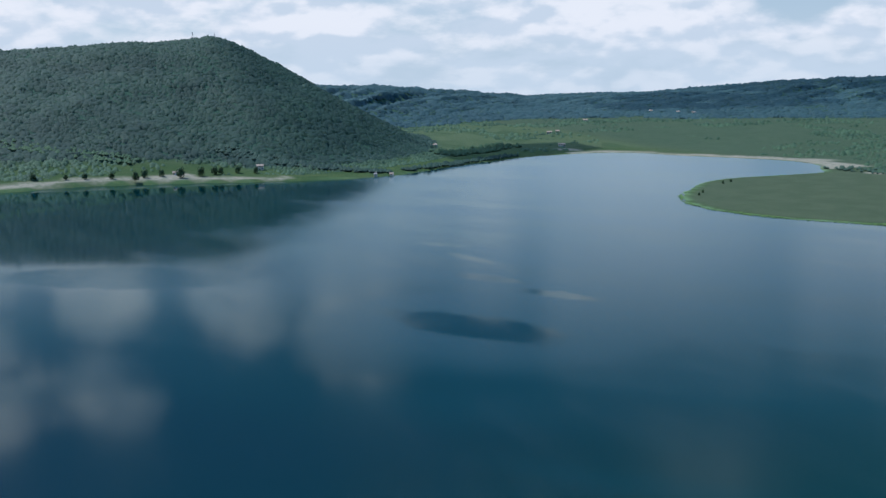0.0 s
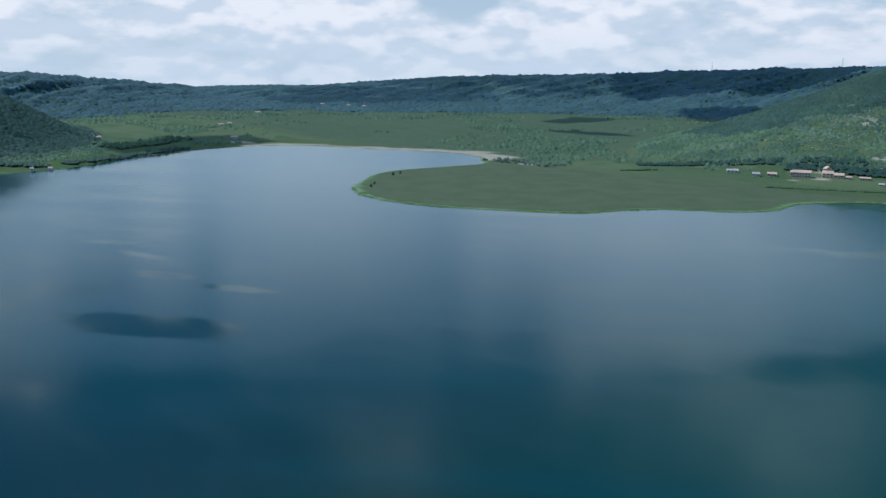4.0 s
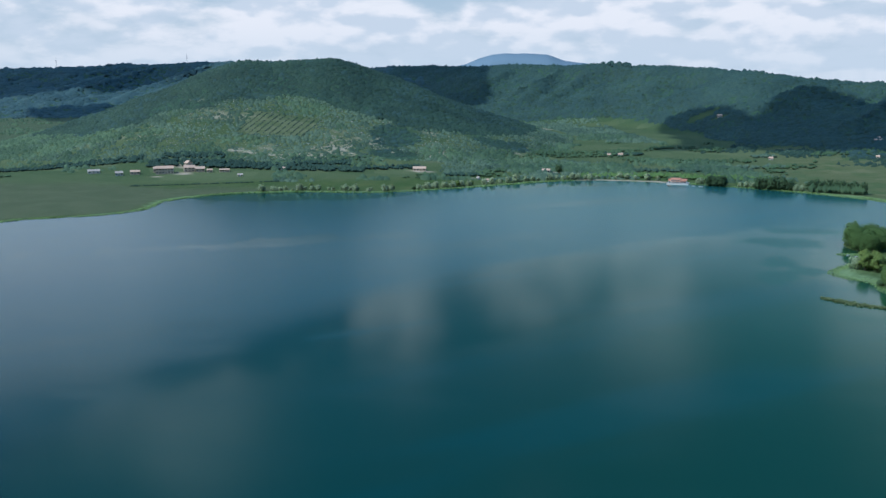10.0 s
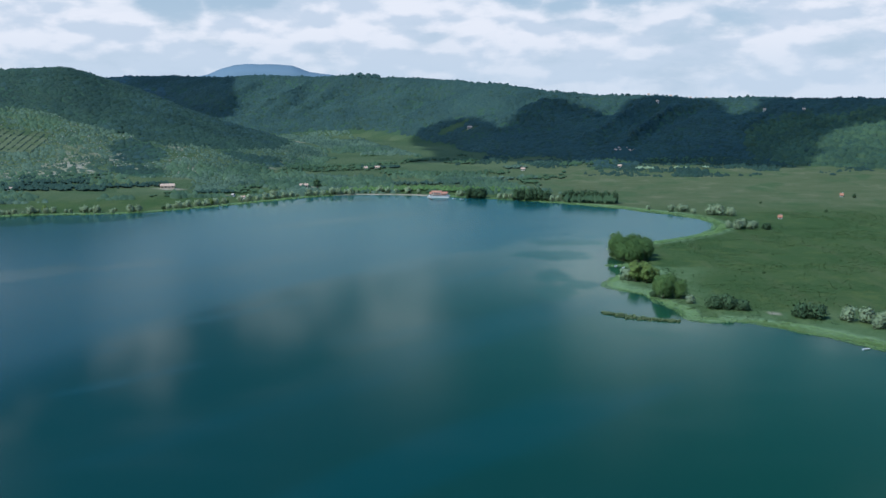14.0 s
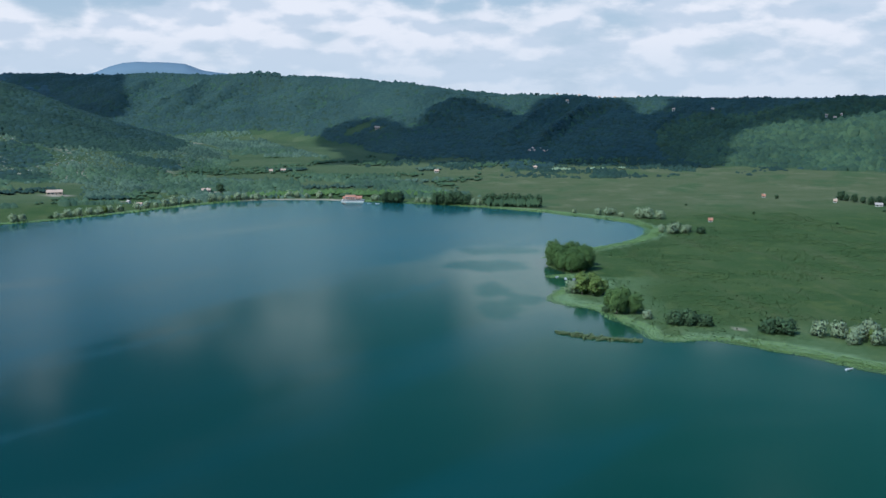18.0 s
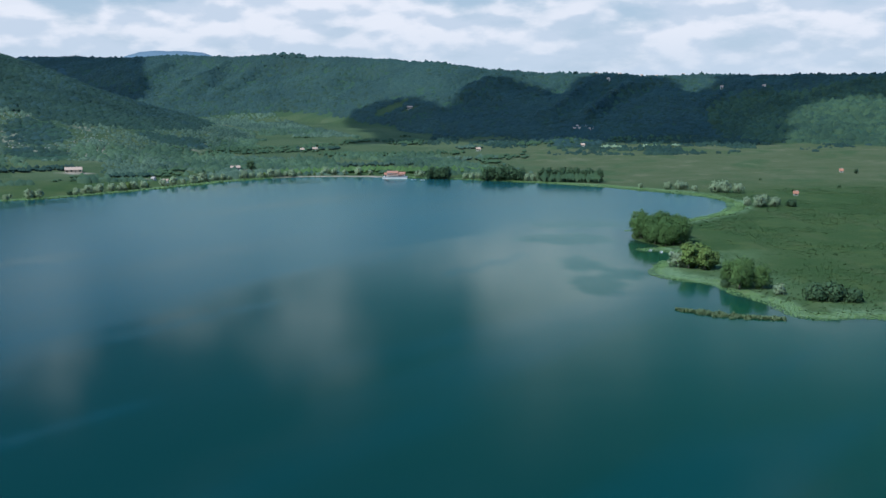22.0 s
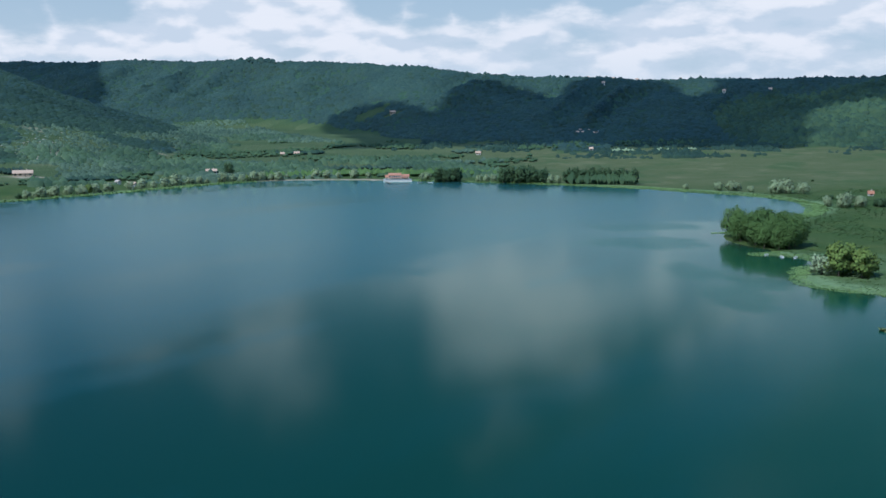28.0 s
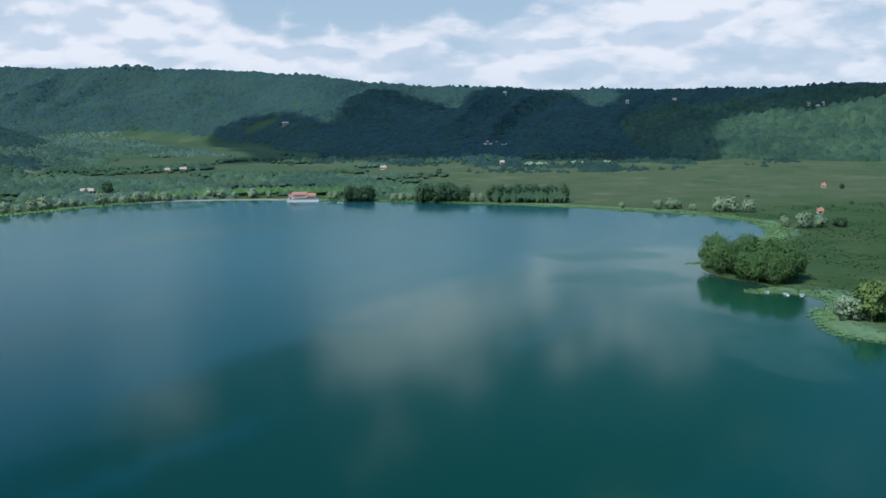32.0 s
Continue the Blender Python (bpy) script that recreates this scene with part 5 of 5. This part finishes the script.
house("farm_cottage", -650, 1114, 9, 6, 3.4, 30, "white cottage with a grey roof near trees", roof=M_ROOFGREY)
house("farm_cottage", -634, 1124, 11, 6, 3.4, 25, "stone cottage with a brown roof near trees", wall=M_STONE)
house("farm_cottage", -690, 1124, 14, 6, 3.2, 34, "long white cottage under dark trees", roof=M_ROOFGREY)
house("shed", -502, 1136, 8, 4, 2.4, 20, "low pale shed in the marsh meadow", roof=M_ROOFGREY, chimney=False, windows=2, category="shed")
# farms in the valley and on the eastern meadow
for x, y, w_, t_, lab in ((-76, 1450, 9, 5, "white farm building before a dark tree row"), (-60, 1456, 12, 0, "long white farm building before trees"), (142, 1424, 11, -8, "white valley house among trees"), (281, 1440, 9, -12, "white house at the foot of the slope"), (-188, 1300, 7, 10, "small white field house")):
    house("valley_house", x, y, w_ * 0.5, 4.0, 2.2, t_, lab, windows=2)
for x, y, w_, t_ in ((297, 1562, 9, -10), (305, 1564, 11, -14), (312, 1566, 9, -20), (319, 1567, 12, -12), (327, 1570, 8, 10), (316, 1577, 9, -30), (304, 1574, 8, 20)):
    house("hamlet_house", x, y - 22, w_ * 0.42, 3.6, 2.1, t_, "white hamlet house low on the wooded slope", floors=1, windows=3)
house("field_house", 325, 962, 3.6, 2.8, 1.8, -20, "small house with an orange roof in the marsh", windows=2, roof=M_TILE)
house("field_house", 460, 1130, 3.4, 2.8, 1.8, -25, "white field house with a red roof", windows=2, roof=M_TILE)
house("field_house", 514, 1078, 3.4, 2.8, 1.9, -28, "small white house beside dark trees", windows=2)
house("field_house", 541, 1042, 7, 4, 2.0, -25, "low grey-roofed farm building before dark trees", windows=3, roof=M_ROOFGREY, chimney=False)
for x, y, w_, t_ in ((610, 1775, 9, -25), (440, 1850, 9, -10), (655, 1715, 9, -24), (452, 1962, 8, -12), (486, 1931, 10, -16), (512, 1890, 8, -14), (556, 1934, 9, -18), (584, 1880, 8, -20)):
    house("ridge_house", x, y, w_ * 0.5, 4.5, 3.6, t_, "pale house on the wooded crater rim", floors=2, windows=3, z=settle(x, y) + 0.5)
for x, y, w_, t_ in ((796, 1574, 9, -25), (812, 1584, 8, -35), (783, 1577, 7, -20), (828, 1568, 7, -30)):
    house("slope_house", x, y, w_ * 0.5, 4, 2.8, t_, "pale house among trees on the slope", floors=2, windows=3, z=settle(x, y) + 0.8)
# the western shore and the far plain
house("shore_house", -1329, 303, 9, 6, 5.0, 75, "white house among dark trees under the hill", floors=2, windows=3)
house("shore_house", -1249, 463, 5, 4, 2.6, 65, "white house at the water's edge", windows=2)
house("shore_house", -1243, 438, 4, 4, 2.4, 65, "white boathouse at the water's edge", windows=2, roof=M_ROOFGREY)
house("shore_house", -1326, 190, 6, 4, 2.8, 80, "white cottage behind the western meadow", windows=2)
for x, y, w_, t_ in ((-2060, 1580, 12, 55), (-2100, 1560, 9, 55), (-2160, 1520, 11, 58), (-1780, 1005, 12, 60), (-1790, 1030, 10, 60), (-2040, 1250, 14, 58), (-1600, 930, 16, 60), (-1640, 690, 14, 66)):
    house("plain_house", x, y, w_ * 0.8, 7, 4.0, t_, "distant white building on the western plain", windows=3, floors=2)

# ---- masts on the summits ----
def mast(x, y, tall, label):
    root = tagged(new("radio_mast"), label, "mast")
    root.matrix_basis = pose(x, y, settle(x, y) + 3, 0, 0, 20)
    for sx in (-1, 1):
        for sy in (-1, 1):
            v, f = [], []
            limb(v, f, (sx * 0.9, sy * 0.9, -3), (sx * 0.3, sy * 0.3, tall), 0.16, 0.10, 6)
            part("leg", mesh_of("leg", np.array(v), np.array(f), M_STEEL, False), M_STEEL, root)
    for k in range(6):
        z0, z1 = tall * k / 6, tall * (k + 1) / 6
        for s in (-1, 1):
            v, f = [], []
            a0, a1 = 0.9 - 0.6 * z0 / tall, 0.9 - 0.6 * z1 / tall
            limb(v, f, (-a0 * s, s * a0, z0), (a1 * s, s * a1, z1), 0.06, 0.06, 5)
            part("brace", mesh_of("brace", np.array(v), np.array(f), M_STEEL, False), M_STEEL, root)
    v, f = [], []
    limb(v, f, (0, 0, tall - 0.5), (0, 0, tall * 1.25), 0.09, 0.05, 6)
    part("antenna", mesh_of("antenna", np.array(v), np.array(f), M_STEEL, False), M_STEEL, root)
    part("dish", boxed(-0.9, 0.9, -0.7, -0.4, tall * 0.8, tall * 0.8 + 1.6), M_BOAT, root, "white dish panel")


mast(-1874, 313, 11, "grey lattice radio mast on the wooded summit")
mast(-1868, 352, 6, "small grey mast on the wooded summit")
for az_, r_, h_ in ((33.0, 3100, 26), (26.3, 2960, 24)):
    mast(-math.sin(radians(az_)) * r_, math.cos(radians(az_)) * r_, h_, "distant lattice mast on the crater rim")

# ---- boats ----
def boat(x, y, turn, label):
    root = tagged(new("rowing_boat"), label, "boat")
    root.matrix_basis = pose(x, y, 0.0, 0, 0, turn)
    bm = bmesh.new()
    stations = ((-2.2, 0.55), (-1.2, 0.8), (0.4, 0.85), (1.6, 0.55), (2.5, 0.04))
    rows_ = []
    for xx, hw in stations:
        rows_.append([bm.verts.new(p) for p in ((xx, -hw, 0.5), (xx, -hw * 0.6, -0.12), (xx, hw * 0.6, -0.12), (xx, hw, 0.5), (xx, hw * 0.85, 0.5), (xx, hw * 0.5, 0.02), (xx, -hw * 0.5, 0.02), (xx, -hw * 0.85, 0.5))])
    for a, b in zip(rows_, rows_[1:]):
        for k in range(8):
            m = (k + 1) % 8
            bm.faces.new((a[k], b[k], b[m], a[m]))
    bm.faces.new(rows_[0])
    bm.faces.new(rows_[-1][::-1])
    part("hull", bm, M_BOAT, root)
    part("bench", boxed(-0.6, -0.3, -0.72, 0.72, 0.3, 0.36), M_TIMBER, root)
    part("bench", boxed(0.8, 1.1, -0.65, 0.65, 0.3, 0.36), M_TIMBER, root)


for x, y, t_ in ((189, 506, 20), (118, 728, 60), (122, 722, 75), (127, 719, 50), (30, 1144, 10), (38, 1140, -20)):
    boat(x, y, t_, "small white rowing boat moored by the reeds")

# ---- distance and clouds ----
def ridge_far(name, az0, az1, r, rise, label, seed):
    n = 90
    az = np.linspace(az0, az1, n)
    top = rise(az) + 2.0 * fbm(az * 40, az * 0, 20, 3, seed)
    v, rows_ = [], []
    for off, share in ((-160, 0.0), (-60, 0.72), (0, 1.0), (90, 0.0)):
        rr = r + off
        v.append(np.stack([-np.sin(np.radians(az)) * rr, np.cos(np.radians(az)) * rr, 40 + (top - 40) * share], -1))
    v = np.concatenate(v)
    i, j = np.arange(3)[:, None] * n, np.arange(n - 1)[None]
    f = np.stack([i + j, i + j + 1, i + n + j + 1, i + n + j], -1).reshape(-1, 4)
    ob = new(name, mesh_of(name, v, f, M_HAZE, True))
    return tagged(ob, label, "mountain", kind="structure")


ridge_far("backdrop_mountain", 2.0, 14.0, 4450, lambda a: np.interp(a, (2, 3.6, 5.2, 6.2, 7, 8.5, 9.3, 10.0, 10.8, 12), (150, 163, 180, 206, 211, 212, 208, 192, 165, 150)), "pale blue flat-topped mountain far behind the rim", 91)


def cloud(outline, seed, mat=M_CLOUD, ragged=26.0, holes=0.0, cell=14.0):
    """A flat-based cumulus above the ground that it shades; outline: the shaded ground, corner by corner."""
    h = 1350.0
    line = []
    for x, y in outline:
        rise = h - settle(x, y)
        line.append((x + SUN_DIR.x / SUN_DIR.z * rise, y + SUN_DIR.y / SUN_DIR.z * rise))
    line = rounded(line, 2)
    lo, hi = line.min(0) - 40, line.max(0) + 40
    nx, ny = int((hi[0] - lo[0]) / cell), int((hi[1] - lo[1]) / cell)
    x, y = np.meshgrid(lo[0] + cell * np.arange(nx), lo[1] + cell * np.arange(ny))
    deep_ = -shore_distance(x.ravel(), y.ravel(), line).reshape(x.shape) + ragged * fbm(x, y, 95, 4, seed)
    deep_ = np.where(fbm(x, y, 120, 3, seed + 1) < -1 + holes, -5, deep_)
    thick_ = np.clip(deep_, 0, 70) * (1.1 + 0.7 * fbm(x, y, 60, 3, seed + 2)) + 2
    k = np.arange(nx * ny).reshape(ny, nx)
    inside = (np.maximum(np.maximum(deep_[:-1, :-1], deep_[1:, :-1]), np.maximum(deep_[:-1, 1:], deep_[1:, 1:])) > 0).ravel()
    f = np.stack([k[:-1, :-1], k[:-1, 1:], k[1:, 1:], k[1:, :-1]], -1).reshape(-1, 4)[inside]
    v = np.concatenate([np.stack([x, y, 0 * x + h], -1).reshape(-1, 3), np.stack([x, y, h + thick_], -1).reshape(-1, 3)])
    ob = new("cloud", mesh_of("cloud", v, np.concatenate([f[:, ::-1], f + nx * ny]), mat, True))
    return tagged(ob, "white flat-based cumulus cloud drifting over the crater", "cloud", kind="stuff")


# over the north-eastern rim, the rim behind the conical hill, the far rim and the western plain
cloud(((-17, 1858), (20, 1900), (75, 1880), (118, 1850), (140, 1770), (165, 1765), (200, 1850), (240, 1890), (300, 1850), (340, 1770), (380, 1840), (440, 1890), (520, 1860), (560, 1760), (600, 1790), (640, 1850), (800, 1830),
       (1000, 1650), (1000, 1470), (900, 1495), (800, 1545), (745, 1580), (690, 1615), (635, 1590), (580, 1520), (540, 1428), (433, 1442), (325, 1472), (210, 1508), (100, 1566), (40, 1532), (-12, 1518), (60, 1640), (20, 1740)), 201)
cloud(((-392, 2350), (-372, 2200), (-360, 2080), (-470, 2090), (-600, 2180), (-760, 2330), (-800, 2460), (-640, 2520), (-430, 2480)), 202)
cloud(((-2010, 2560), (-1800, 2270), (-1640, 2150), (-1540, 2220), (-1420, 2330), (-1300, 2450), (-1224, 2600), (-1100, 2750), (-1150, 2980), (-1500, 2900), (-1850, 2720)), 203, M_CLOUD, 40)
cloud(((-1450, 2090), (-1290, 1920), (-1120, 1930), (-980, 2050), (-1000, 2250), (-1150, 2260), (-1290, 2170)), 204, M_CLOUD, 40)
cloud(((-1540, 1840), (-1420, 1820), (-1410, 1640), (-1500, 1660)), 205, M_CLOUD, 30)
cloud(((-1340, 1470), (-1222, 1520), (-1110, 1495), (-1200, 1435)), 206, M_CLOUD, 22)
cloud(((-2050, 2600), (-2400, 2250), (-2650, 1900), (-2500, 1500), (-2250, 1450), (-2000, 1850), (-1750, 2150)), 208, M_VEIL, 60, 0.75)
cloud(((-1425, 640), (-1400, 730), (-1480, 830), (-1560, 985), (-1660, 960), (-1610, 790), (-1530, 660)), 207, M_CLOUD, 22)
